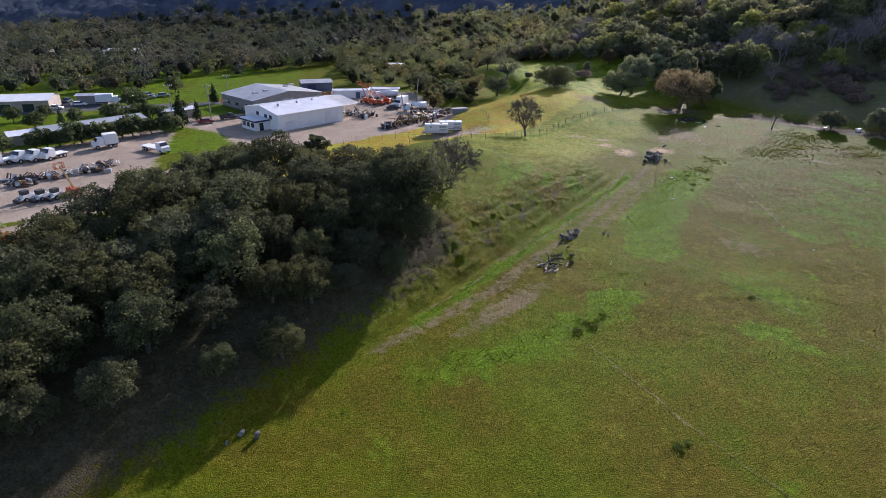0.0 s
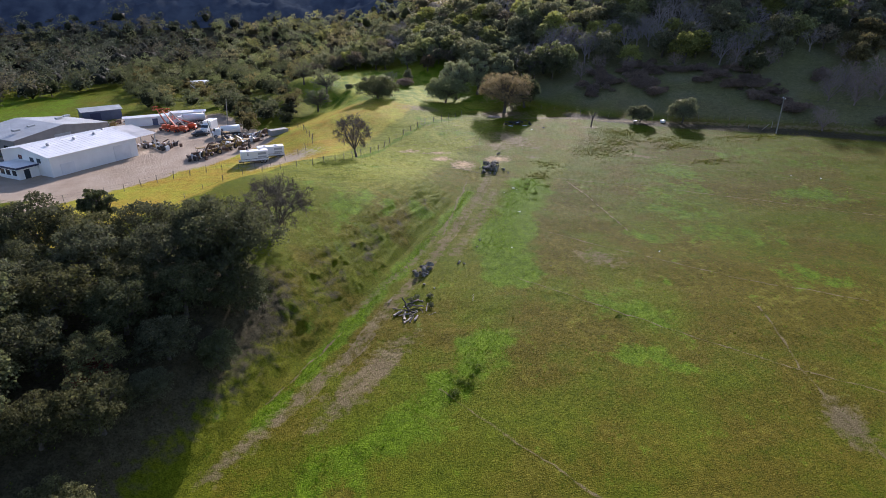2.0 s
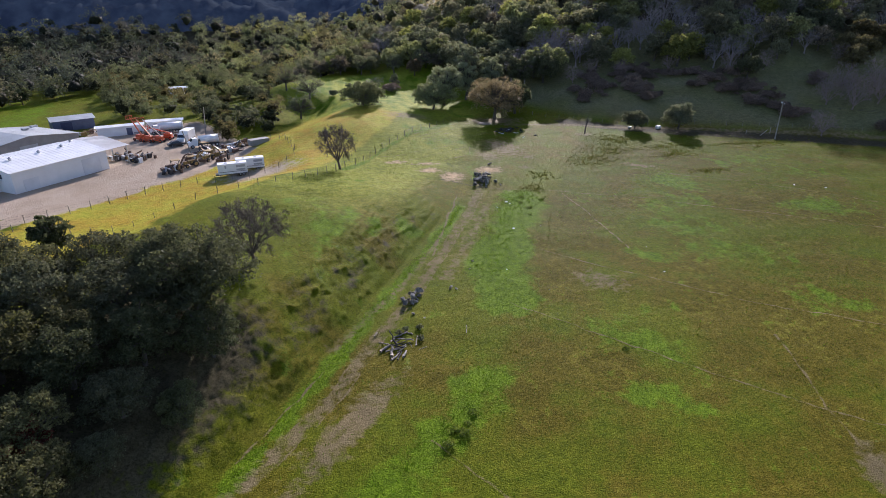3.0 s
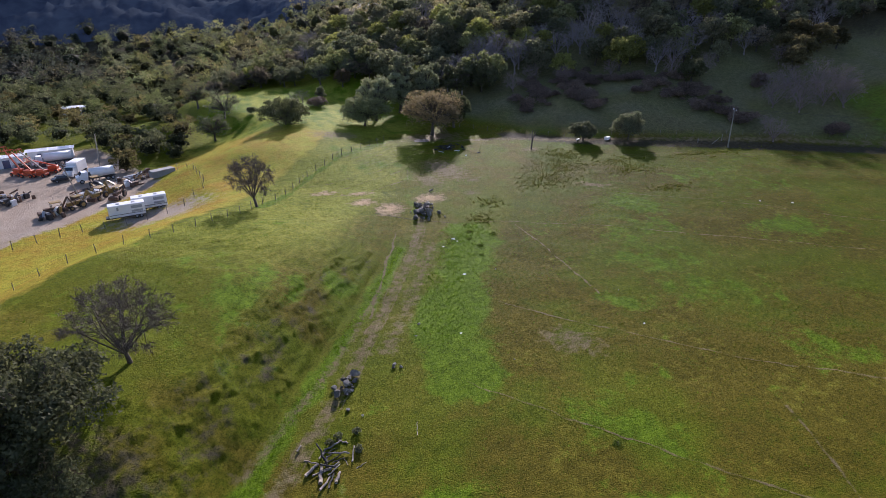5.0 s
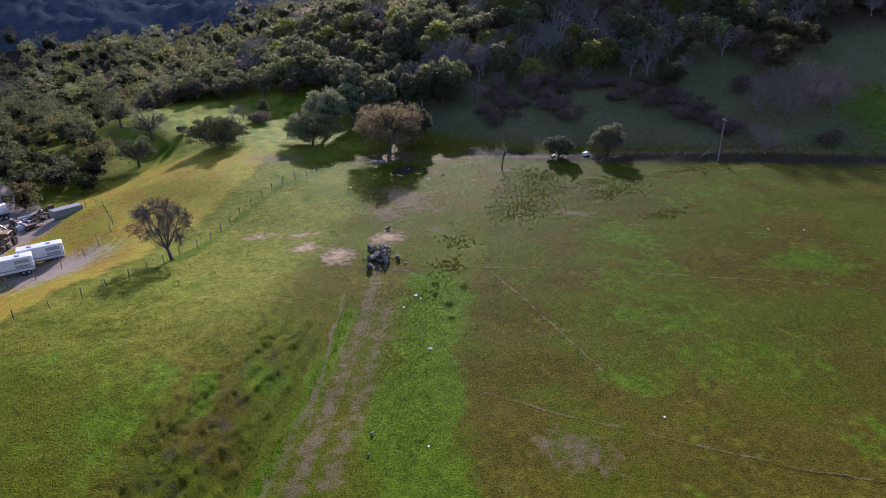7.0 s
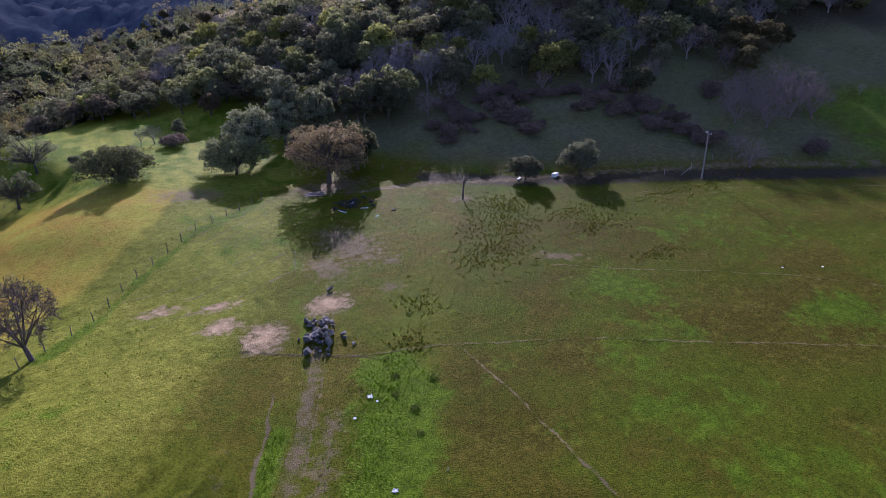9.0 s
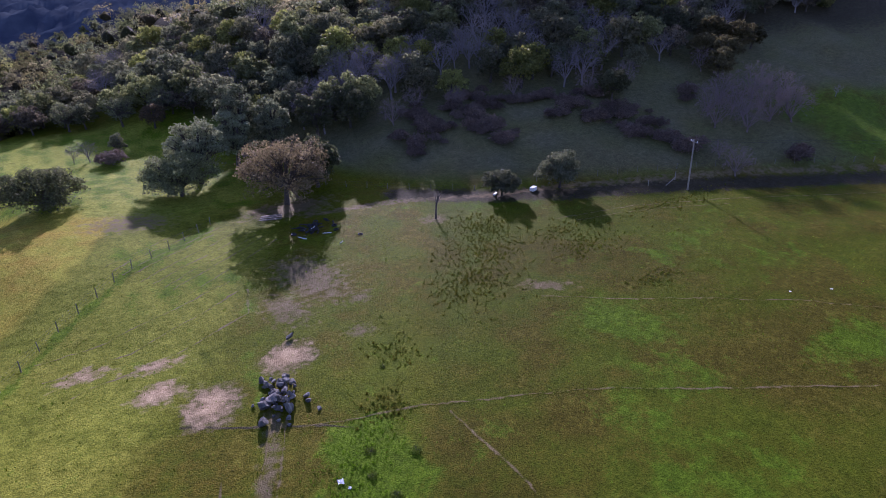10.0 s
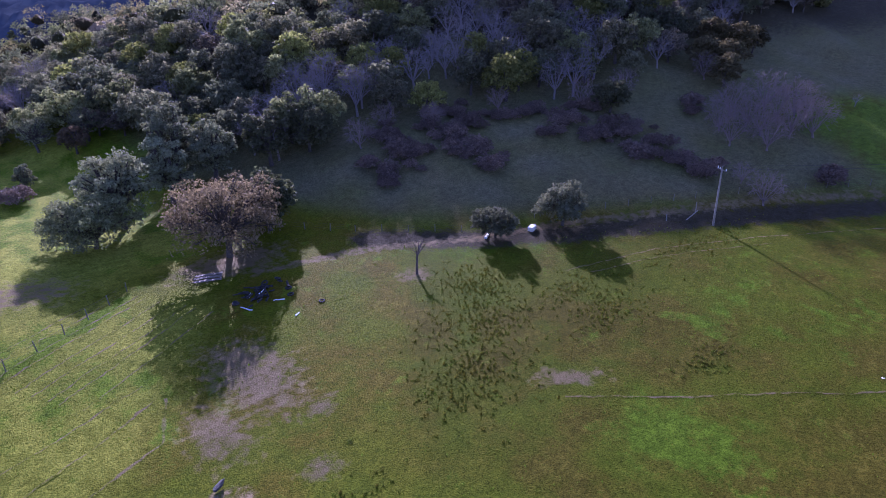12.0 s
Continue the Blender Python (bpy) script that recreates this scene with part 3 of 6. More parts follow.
def leaves(rs, lobes, count, size, inner=0.2, loose=0.6):
    """Small leaf clumps on and inside a set of lobes (centre, radii)."""
    lobes = [(np.array(c, float), np.array(r, float)) for c, r in lobes]
    weight = np.array([r.prod() ** (2 / 3) for _, r in lobes])
    pick = rs.choice(len(lobes), count, p=weight / weight.sum())
    c, r = np.array([k[0] for k in lobes])[pick], np.array([k[1] for k in lobes])[pick]
    v = rs.normal(size=(count, 3))
    v /= np.linalg.norm(v, axis=1)[:, None]
    v[:, 2] = np.where(v[:, 2] < -0.25, -v[:, 2] * 0.7, v[:, 2])
    bumps = 1 + 0.26 * np.sin(v[:, 0] * 7 + pick) * np.sin(v[:, 1] * 6 + pick * 2) + 0.10 * np.sin(v[:, 2] * 11 + v[:, 0] * 9)
    far = np.where(rs.rand(count) < inner, rs.uniform(0.5, 0.9, count), rs.uniform(0.88, 1.1, count)) * bumps
    at = c + v * r * far[:, None]
    up = v * 0.8 + rs.normal(size=(count, 3)) * loose + np.array([0, 0, 0.3])
    up /= np.linalg.norm(up, axis=1)[:, None]
    side = np.cross(up, rs.normal(size=(count, 3)))
    side /= np.linalg.norm(side, axis=1)[:, None]
    fore = np.cross(up, side)
    w = size * rs.uniform(0.6, 1.35, count)[:, None]
    verts = np.stack([at - side * w * 0.5 - fore * w * 0.3, at + side * w * 0.5 - fore * w * 0.25, at + fore * w * 0.55 + up * w * 0.1], 1).reshape(-1, 3)
    return verts, np.arange(count * 3).reshape(-1, 3)


def oak_lobes(rs, high, wide, n=17):
    """A crown of rounded heads, each with smaller clumps on its upper side, and dark gaps between them."""
    out = [((0, 0, high * 0.5), (wide * 0.27, wide * 0.27, high * 0.24)), ((0, 0, high * 0.27), (wide * 0.3, wide * 0.3, high * 0.16))]
    for k in range(n):
        a = 2.39996 * k + rs.uniform(-0.35, 0.35)
        up = -0.25 + 1.22 * (1 - (k + 0.5) / n) + rs.uniform(-0.08, 0.08)
        flat = math.sqrt(max(0.0, 1 - min(up, 0.98) ** 2))
        d = wide * 0.5 * rs.uniform(0.60, 0.80)
        r = wide * rs.uniform(0.115, 0.175)
        c = np.array([d * flat * math.cos(a), d * flat * math.sin(a), high * (0.42 + 0.40 * up + rs.uniform(-0.04, 0.06))])
        out.append((tuple(c), (r, r * rs.uniform(0.85, 1.1), r * rs.uniform(0.7, 0.9))))
        for _ in range(3):
            v = rs.normal(size=3) + np.array([0.9 * math.cos(a) * flat, 0.9 * math.sin(a) * flat, 0.7])
            v /= np.linalg.norm(v)
            q = r * rs.uniform(0.38, 0.58)
            out.append((tuple(c + v * r * 0.85), (q, q, q * 0.8)))
    return out


def leafy_tree(name, label, category, seed, high, wide, count, size, leaf_mat, bark=None, lobes=None, stem=0.035, tint=(1, 1, 1), group="", bare=0.35):
    """A tree on its base point: tapered trunk, limbs into the lobes, a broken crown of leaf clumps."""
    rs = np.random.RandomState(seed)
    root = thing(name, label, category, group)
    lobes = lobes or oak_lobes(rs, high, wide)
    verts, faces = [], []
    lean = Vector((rs.uniform(-0.06, 0.06), rs.uniform(-0.06, 0.06), 0)) * high
    fork = Vector((lean.x, lean.y, high * 0.3))
    r0 = high * stem
    tube(verts, faces, [(0, 0, -0.4), (0, 0, 0.2), lean * 0.4 + Vector((0, 0, high * 0.15)), fork], [r0 * 1.5, r0 * 1.1, r0 * 0.9, r0 * 0.8], 8)
    for c, r in lobes:
        end = Vector(c)
        mid = fork.lerp(end, 0.5) + Vector((rs.uniform(-0.4, 0.4), rs.uniform(-0.4, 0.4), rs.uniform(0, 0.6)))
        if rs.rand() < bare:
            continue
        tube(verts, faces, [fork - Vector((0, 0, r0)), mid, end, end + Vector((rs.uniform(-1, 1), rs.uniform(-1, 1), 0.6)) * r[0] * 0.4], [r0 * 0.5, r0 * 0.34, r0 * 0.2, r0 * 0.05], 5)
        for _ in range(1):
            tip = end + Vector((rs.uniform(-1, 1) * r[0], rs.uniform(-1, 1) * r[1], rs.uniform(-0.2, 0.9) * r[2])) * 0.9
            tube(verts, faces, [mid, mid.lerp(tip, 0.6), tip], [r0 * 0.22, r0 * 0.14, r0 * 0.03], 4)
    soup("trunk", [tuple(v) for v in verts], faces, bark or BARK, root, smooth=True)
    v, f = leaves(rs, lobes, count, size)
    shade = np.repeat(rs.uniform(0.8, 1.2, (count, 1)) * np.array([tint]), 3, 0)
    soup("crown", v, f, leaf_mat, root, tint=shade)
    return root


def bare_tree(name, label, seed, high, mat, wide=1.0, limbs=9, twigs=7, group="", fork=0.24, fuzz=3):
    """A leafless tree: limbs spread from the fork, boughs from the limbs and fine twigs that fill a rounded crown."""
    rs = np.random.RandomState(seed)
    root = thing(name, label, "tree", group)
    verts, faces, tips = [], [], []
    r0 = high * 0.024
    lean = Vector((rs.uniform(-0.05, 0.05), rs.uniform(-0.05, 0.05), fork)) * high
    tube(verts, faces, [(0, 0, -0.3), lean * 0.5, lean], [r0 * 1.4, r0 * 1.1, r0], 7)
    size = np.array([0.5 * wide, 0.5 * wide, (1 - fork) * 0.5]) * high
    centre = np.array([lean.x, lean.y, high * (fork + (1 - fork) * 0.5)])
    for i in range(limbs):
        a, up = 2.39996 * i + rs.uniform(-0.3, 0.3), -0.35 + 1.3 * (i + 0.5) / limbs
        flat = math.sqrt(max(0.05, 1 - min(up, 0.97) ** 2))
        way = np.array([flat * math.cos(a), flat * math.sin(a), up])
        end = Vector(centre + way * size * rs.uniform(0.55, 0.75))
        mid = lean.lerp(end, 0.5) + Vector(rs.normal(size=3)) * high * 0.025
        tube(verts, faces, [lean - Vector((0, 0, r0)), mid, end], [r0 * 0.5, r0 * 0.34, r0 * 0.16], 5)
        for j in range(7):
            v = way + rs.normal(size=3) * 0.6
            v /= np.linalg.norm(v)
            tip = Vector(centre + v * size * rs.uniform(0.75, 1.0))
            start = mid.lerp(end, rs.uniform(0.1, 1.0))
            bend = start.lerp(tip, 0.5) + Vector(rs.normal(size=3)) * high * 0.02
            tube(verts, faces, [start, bend, tip], [r0 * 0.2, r0 * 0.14, r0 * 0.06], 4)
            for k in range(twigs):
                b = bend.lerp(tip, rs.uniform(0.0, 1.0))
                w = Vector(v * 0.7 + rs.normal(size=3) * 0.6).normalized() * high * rs.uniform(0.05, 0.12)
                tube(verts, faces, [b, b + w], [r0 * 0.055, r0 * 0.03], 3)
                tips += [b + w * q for q in rs.uniform(0.3, 1.0, fuzz)]
    soup("branchwork", [tuple(v) for v in verts], faces, mat, root)
    if fuzz:
        tips = np.array([tuple(v) for v in tips])
        n = len(tips)
        way = rs.normal(size=(n, 3)) + (tips - centre) / high * 1.5
        way /= np.linalg.norm(way, axis=1)[:, None]
        side = np.cross(way, rs.normal(size=(n, 3)))
        side /= np.linalg.norm(side, axis=1)[:, None]
        long = high * rs.uniform(0.03, 0.08, (n, 1))
        v = np.stack([tips - side * high * 0.0026, tips + side * high * 0.0026, tips + way * long], 1).reshape(-1, 3)
        soup("twig_crown", v, np.arange(len(v)).reshape(-1, 3), mat, root)
    return root


def set_at(ob, x, y, turn=0.0, scale=1.0, sink=0.1):
    ob.matrix_world = Matrix.LocRotScale((x, y, ground_at(x, y) - sink), Euler((0, 0, radians(turn))), (scale, scale, scale))
    return ob


def copy_at(ob, x, y, turn, scale, sink=0.1):
    return copy_thing(ob, pose(x, y, ground_at(x, y) - sink, 0, 0, turn) @ Matrix.Scale(scale / ob.scale[0], 4))


def scatter(protos, spots, seed, low=0.85, high=1.15):
    """Puts the prototypes themselves at the first spots and copies at the others."""
    rs = np.random.RandomState(seed)
    for i, (x, y, *k) in enumerate(spots):
        scale = (k[0] if k else 1.0) * rs.uniform(low, high)
        if i < len(protos):
            set_at(protos[i], x, y, rs.uniform(0, 360), scale)
        else:
            copy_at(protos[rs.randint(len(protos))], x, y, rs.uniform(0, 360), scale)


def spread(rs, corners, gap, tries=4000, keep=None):
    """Random places inside an outline, no two nearer than gap."""
    xs, ys = [c[0] for c in corners], [c[1] for c in corners]
    px, py = rs.uniform(min(xs), max(xs), tries), rs.uniform(min(ys), max(ys), tries)
    ok = inside(px, py, corners, 0.01) > 0.5
    out = []
    for x, y in zip(px[ok], py[ok]):
        if keep and not keep(x, y):
            continue
        if all((x - a) ** 2 + (y - b) ** 2 > gap * gap for a, b in out):
            out.append((x, y))
    return out


# the dense oak grove on the south side of the bank
GROVE = "oaks of the grove"
oaks = [leafy_tree("oak_tree", "grey-green live oak in the dense grove below the bank", "tree", 10 + i, 8.2, 8.6, 8800, 0.24, OAK, group=GROVE, tint=t, bare=0.85)
        for i, t in enumerate([(1, 1, 1), (1.1, 1.05, 0.9), (0.85, 0.9, 0.85), (1.05, 1.1, 1.0), (0.95, 0.95, 1.05)])]
grove = spread(np.random.RandomState(4), [(-3, 77), (-6, 68), (-10, 60), (-19, 49), (-29, 40), (-52, 28), (-62, 34), (-54, 52), (-47, 66), (-44, 80), (-40, 92), (-32, 92), (-20, 84), (-10, 84)], 4.3)
grove = [(x, y, 0.55 if along(x, y)[1] < 6 else 0.74 if along(x, y)[1] < 11 else 0.9 if along(x, y)[1] < 17 else 1.0) for x, y in grove if along(x, y)[1] > 2.5]
scatter(oaks, grove, 5, 0.8, 1.12)
set_at(leafy_tree("grove_brown_oak", "oak with orange-brown leaves at the edge of the grove", "tree", 51, 6.5, 6, 3000, 0.4, BROWN_OAK, tint=(1.2, 0.8, 0.5)), -56.5, 66, 0, 1.0)
set_at(leafy_tree("red_shrub", "small shrub with dark red leaves in the grove", "shrub", 52, 3.2, 3.6, 1500, 0.3, RED_SHRUB), -17, 63, 0, 1.0)
set_at(leafy_tree("oak_tree", "grey-green live oak beside the gravel lane", "tree", 53, 9, 9, 6500, 0.4, OAK), -64.5, 68, 0, 1.0)

# lone trees
set_at(bare_tree("lone_bare_tree", "rounded bare tree with brown twigs beside the fence", 31, 9.4, TWIG, 0.86, 12, 12, fork=0.2, fuzz=6), 18.4, 140.2, 20)
set_at(bare_tree("bare_tree", "bare grey-brown tree at the edge of the oak grove", 33, 8.0, TWIG, 1.25, 13, 12, fork=0.16, fuzz=8), 0.5, 90, 0)
set_at(leafy_tree("oak_tree", "big dark live oak on the crest of the bank", "tree", 41, 9.5, 12.5, 16000, 0.27, OAK, tint=(0.95, 0.96, 0.95)), -5.5, 79.5, 0)
set_at(leafy_tree("oak_tree", "small round live oak standing alone above the road", "tree", 42, 6.0, 5.0, 3200, 0.34, OAK, tint=(0.95, 1.0, 0.85)), -22.3, 95.5, 0)
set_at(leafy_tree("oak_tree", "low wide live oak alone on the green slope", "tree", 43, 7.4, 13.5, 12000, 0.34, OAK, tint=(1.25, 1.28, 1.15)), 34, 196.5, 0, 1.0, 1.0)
# tints far above 1 put sunlight into the leaves of the corner oaks
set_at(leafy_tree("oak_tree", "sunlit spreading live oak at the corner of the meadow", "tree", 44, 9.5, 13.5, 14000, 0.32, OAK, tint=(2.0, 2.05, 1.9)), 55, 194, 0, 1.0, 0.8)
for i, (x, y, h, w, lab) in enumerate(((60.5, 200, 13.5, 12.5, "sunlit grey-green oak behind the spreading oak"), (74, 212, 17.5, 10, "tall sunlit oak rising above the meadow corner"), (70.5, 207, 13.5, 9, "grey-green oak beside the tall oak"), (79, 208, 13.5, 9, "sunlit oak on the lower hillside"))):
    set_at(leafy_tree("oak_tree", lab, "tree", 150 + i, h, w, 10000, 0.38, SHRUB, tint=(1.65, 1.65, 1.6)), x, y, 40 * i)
set_at(leafy_tree("brown_oak_tree", "small oak with brown leaves behind the green slope", "tree", 156, 6.8, 7, 3000, 0.36, BROWN_OAK, tint=(0.7, 0.65, 0.65)), 63.5, 247, 40)
set_at(bare_tree("bare_tree", "small bare orange-brown tree on the green slope", 158, 5.0, DRY_WOOD, 1.0, 8, 5), 45.4, 229.4, 0)
set_at(bare_tree("bare_tree", "slender bare tree on the green slope", 159, 4.2, DRY_WOOD, 0.7, 7, 5), 42.4, 230.5, 0)
for i, (x, y, h, w) in enumerate(((57.5, 256, 8.5, 8), (51.7, 231, 6, 3.6), (60.2, 220, 3.8, 3), (67, 251, 8, 7), (20.5, 221, 8.5, 10.5), (27.9, 218, 2.2, 3), (16.3, 210, 8, 9), (14, 234.5, 9, 8), (46, 266, 8, 8))):
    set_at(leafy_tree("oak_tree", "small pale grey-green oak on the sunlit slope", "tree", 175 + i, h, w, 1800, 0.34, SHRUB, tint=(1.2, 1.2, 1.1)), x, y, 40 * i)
set_at(leafy_tree("low_shrub", "low reddish-brown shrub on the green slope", "shrub", 157, 3.0, 7, 2200, 0.34, SCRUB), 49, 224, 0)
set_at(leafy_tree("brown_oak_tree", "broad oak with dry brown leaves at the meadow edge", "tree", 46, 13.0, 17.5, 13000, 0.30, BROWN_OAK, tint=(1.3, 1.3, 1.2), lobes=[((c[0], c[1], c[2] - 1.0), r) for c, r in oak_lobes(np.random.RandomState(46), 13.4, 17.0, 30)[2:]], bare=0.3), 69.3, 179.1, 0)
set_at(leafy_tree("oak_tree", "dark live oak close behind the brown oak", "tree", 47, 10.5, 10, 7000, 0.5, OAK, tint=(0.8, 0.85, 0.8)), 78, 184, 90)
set_at(leafy_tree("round_shrub", "low grey-green shrub beside the dirt road", "shrub", 48, 5.0, 7.2, 4000, 0.36, SHRUB), 102.4, 157.6, 0)
set_at(leafy_tree("round_shrub", "rounded grey-green shrub beside the dirt road", "shrub", 49, 7.0, 8.6, 5500, 0.38, SHRUB), 113.6, 153.6, 0)

# ---- wooded hillside ----
def lit_side(x, y):
    return x - 0.404 * y < 40


HILL = "trees of the hillside wood"
hill_oaks = [leafy_tree("hill_oak_tree", "grey-green live oak in the wood on the hillside", "tree", 60 + i, 9.0, 9.0, 2250, 0.54, WOODS, tint=t, group=HILL, bare=0.92)
             for i, t in enumerate([(1, 1, 1), (1.15, 1.2, 0.9), (0.8, 0.85, 0.85), (1.35, 1.4, 0.7), (1.05, 1.0, 1.0)])]
hill_bare = [bare_tree("hill_bare_tree", "bare pale-grey tree in the hillside wood", 80 + i, 9.5, GREY_BARK, 0.95, 9, 5, group=HILL, fuzz=2) for i in range(4)]
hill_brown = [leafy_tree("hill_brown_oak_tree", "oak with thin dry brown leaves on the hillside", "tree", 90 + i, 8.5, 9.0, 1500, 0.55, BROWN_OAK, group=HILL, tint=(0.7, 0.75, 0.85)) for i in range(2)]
rs = np.random.RandomState(7)
slope = [(20, 276), (40, 268), (54, 263), (66, 252), (76, 238), (86, 214), (90, 206), (98, 203), (112, 206), (118, 200), (134, 196), (150, 186), (176, 176), (196, 182), (206, 176), (226, 184), (262, 168), (300, 190), (250, 300), (150, 330), (60, 330)]
wood = spread(rs, slope, 5.6, 12000, lambda x, y: ((x - 130) / 8) ** 2 + ((y - 204) / 5) ** 2 > 1)
near_wood = [p for p in wood if uphill(*p) < 95]
oak_spots, bare_spots, brown_spots = [], [], []
for p in near_wood:
    k = rs.rand()
    shady = not lit_side(*p)
    (bare_spots if k < (0.36 if shady else 0.05) else brown_spots if k < (0.52 if shady else 0.12) else oak_spots).append(p)
bare_spots += [(107.5, 216), (114, 210), (110, 218), (103, 219), (120, 213), (133, 220), (127, 219), (138, 214), (137, 208), (143, 211), (154, 207.7), (160, 205), (166.4, 187), (163, 193), (175, 199), (170, 194), (180, 191), (150, 198)]
scatter(hill_oaks, oak_spots, 8, 0.75, 1.3)
scatter(hill_bare, bare_spots, 9, 0.8, 1.15)
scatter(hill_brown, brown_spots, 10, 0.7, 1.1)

# scrub and single trees on the shaded slope above the road
scrub = [leafy_tree("hill_shrub", "dark purplish-brown scrub bush on the shaded slope", "shrub", 120 + i, 2.6, 5.0, 750, 0.33, SCRUB, group="scrub on the shaded slope", stem=0.02, bare=0.9) for i in range(3)]
spots = []
for cx, cy, rx, ry, n in ((101, 183, 4, 4, 8), (108, 187, 6, 4, 13), (119, 188, 5, 3, 9), (118, 179, 4, 4, 11), (118, 173, 3, 2, 6), (130, 188, 6, 3, 9), (139, 175, 5, 3, 11), (143, 169, 5, 3, 11), (148, 165, 4, 3, 9), (145.5, 158, 4, 2.5, 10), (146, 152, 3, 2, 9), (145.5, 147.5, 2.5, 1.5, 5), (171, 163, 5, 1.5, 7), (162.5, 131.5, 3, 1.2, 5), (110, 194, 6, 3, 10), (125, 196, 6, 3, 9), (150, 177, 6, 3, 9), (138, 184, 6, 3, 9)):
    for _ in range(round(1.3 * n)):
        spots.append((cx + rx * rs.normal() * 0.6, cy + ry * rs.normal() * 0.6, rs.uniform(0.4, 1.0)))
scatter(scrub, spots, 21, 0.8, 1.2)
slope_bare = [bare_tree("slope_bare_tree", "bare purplish-grey tree on the shaded slope", 130 + i, 8.0, PURPLE_TWIG, 1.15, 10, 6, group="bare trees on the shaded slope", fork=0.14) for i in range(2)]
scatter(slope_bare, [(160.5, 149.5), (163.5, 143.5), (168, 147), (172, 143), (176.8, 140), (181, 143), (170, 151), (177, 148), (165, 154), (185, 147), (173, 156), (181, 152), (144.7, 135.5, 0.7), (148.6, 141.4, 0.5), (150, 178, 0.8), (162, 176, 0.9), (184, 168, 0.8), (120, 193, 0.7), (112, 199, 0.8), (104, 196, 0.8), (136, 190, 0.7)], 22)
set_at(leafy_tree("oak_tree", "dark green live oak on the shaded slope", "tree", 140, 7.5, 8, 4200, 0.48, OAK), 152, 172, 0)
set_at(leafy_tree("oak_tree", "dark olive oak low on the shaded slope", "tree", 141, 9.5, 12, 6200, 0.48, OAK), 97, 204, 0)
set_at(leafy_tree("oak_tree", "grey-green oak above the meadow corner", "tree", 143, 12, 10, 5200, 0.5, OAK), 89, 205, 0)


def lump():
    """The rounded solid heart of a far crown, as arrays."""
    bm = bmesh.new()
    bmesh.ops.create_icosphere(bm, subdivisions=1, radius=1.0)
    v = np.array([tuple(p.co) for p in bm.verts])
    f = np.array([[p.index for p in q.verts] for q in bm.faces])
    bm.free()
    return v, f


def far_wood(name, label, places, seed, quads, size, tall, tints, mat=WOODS, loose=0.45):
    """A wood too far off to count its trees: many small crowns, each a lumpy heart, darkened as inner shade, under leaf
    clumps.
    """
    rs = np.random.RandomState(seed)
    ball, ball_f = lump()
    vv, ff, cc, base = [], [], [], 0
    for x, y in places:
        h = tall * rs.choice([0.6, 0.8, 1.0, 1.2, 1.5]) * rs.uniform(0.85, 1.15)
        w = h * rs.uniform(0.85, 1.25)
        z = ground_at(x, y) - 0.12 * h
        v, f = leaves(rs, oak_lobes(rs, h, w, 7), quads, size, 0.05, loose)
        p = rs.uniform(0, 6.28, 3)
        knobs = 0.8 + 0.22 * np.sin(ball[:, 0] * 5 + p[0]) * np.sin(ball[:, 1] * 5 + p[1]) + 0.14 * np.sin(ball[:, 2] * 6 + p[2])
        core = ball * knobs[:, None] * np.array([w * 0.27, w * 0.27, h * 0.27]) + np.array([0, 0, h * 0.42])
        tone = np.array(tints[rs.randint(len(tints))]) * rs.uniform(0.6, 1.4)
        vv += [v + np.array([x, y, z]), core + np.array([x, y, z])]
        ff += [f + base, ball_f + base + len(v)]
        # hearts get 0.4 of the leaf tone: the crown's inner shade as colour
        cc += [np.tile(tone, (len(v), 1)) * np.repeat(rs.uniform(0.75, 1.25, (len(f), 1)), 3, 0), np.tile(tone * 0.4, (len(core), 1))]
        base += len(v) + len(core)
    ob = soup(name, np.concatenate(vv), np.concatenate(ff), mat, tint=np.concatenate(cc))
    return tagged(ob, label, "wood", kind="stuff")


TINTS = [(1, 1, 1), (1.1, 1.15, 0.85), (0.85, 0.9, 0.9), (1.35, 1.3, 0.8), (1.35, 1.15, 0.9), (1.0, 1.05, 1.0), (1.5, 1.3, 1.25), (0.9, 1.0, 0.8)]
upper = [p for p in wood if uphill(*p) >= 95]
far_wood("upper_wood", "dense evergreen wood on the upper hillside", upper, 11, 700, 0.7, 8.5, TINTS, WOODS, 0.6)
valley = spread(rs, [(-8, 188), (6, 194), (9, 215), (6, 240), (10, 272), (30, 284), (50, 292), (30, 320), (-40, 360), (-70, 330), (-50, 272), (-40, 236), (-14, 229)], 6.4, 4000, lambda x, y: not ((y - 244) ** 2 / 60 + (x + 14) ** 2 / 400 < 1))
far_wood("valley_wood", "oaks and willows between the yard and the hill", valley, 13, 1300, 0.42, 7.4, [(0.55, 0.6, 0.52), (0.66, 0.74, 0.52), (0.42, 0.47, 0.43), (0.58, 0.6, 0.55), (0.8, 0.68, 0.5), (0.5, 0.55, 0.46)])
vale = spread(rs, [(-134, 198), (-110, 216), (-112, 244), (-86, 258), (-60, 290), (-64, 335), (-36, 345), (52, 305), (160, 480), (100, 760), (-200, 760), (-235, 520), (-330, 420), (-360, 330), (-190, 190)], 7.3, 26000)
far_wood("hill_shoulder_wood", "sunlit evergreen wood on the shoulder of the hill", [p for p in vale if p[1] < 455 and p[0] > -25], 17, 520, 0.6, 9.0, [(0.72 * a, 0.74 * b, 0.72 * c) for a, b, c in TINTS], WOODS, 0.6)
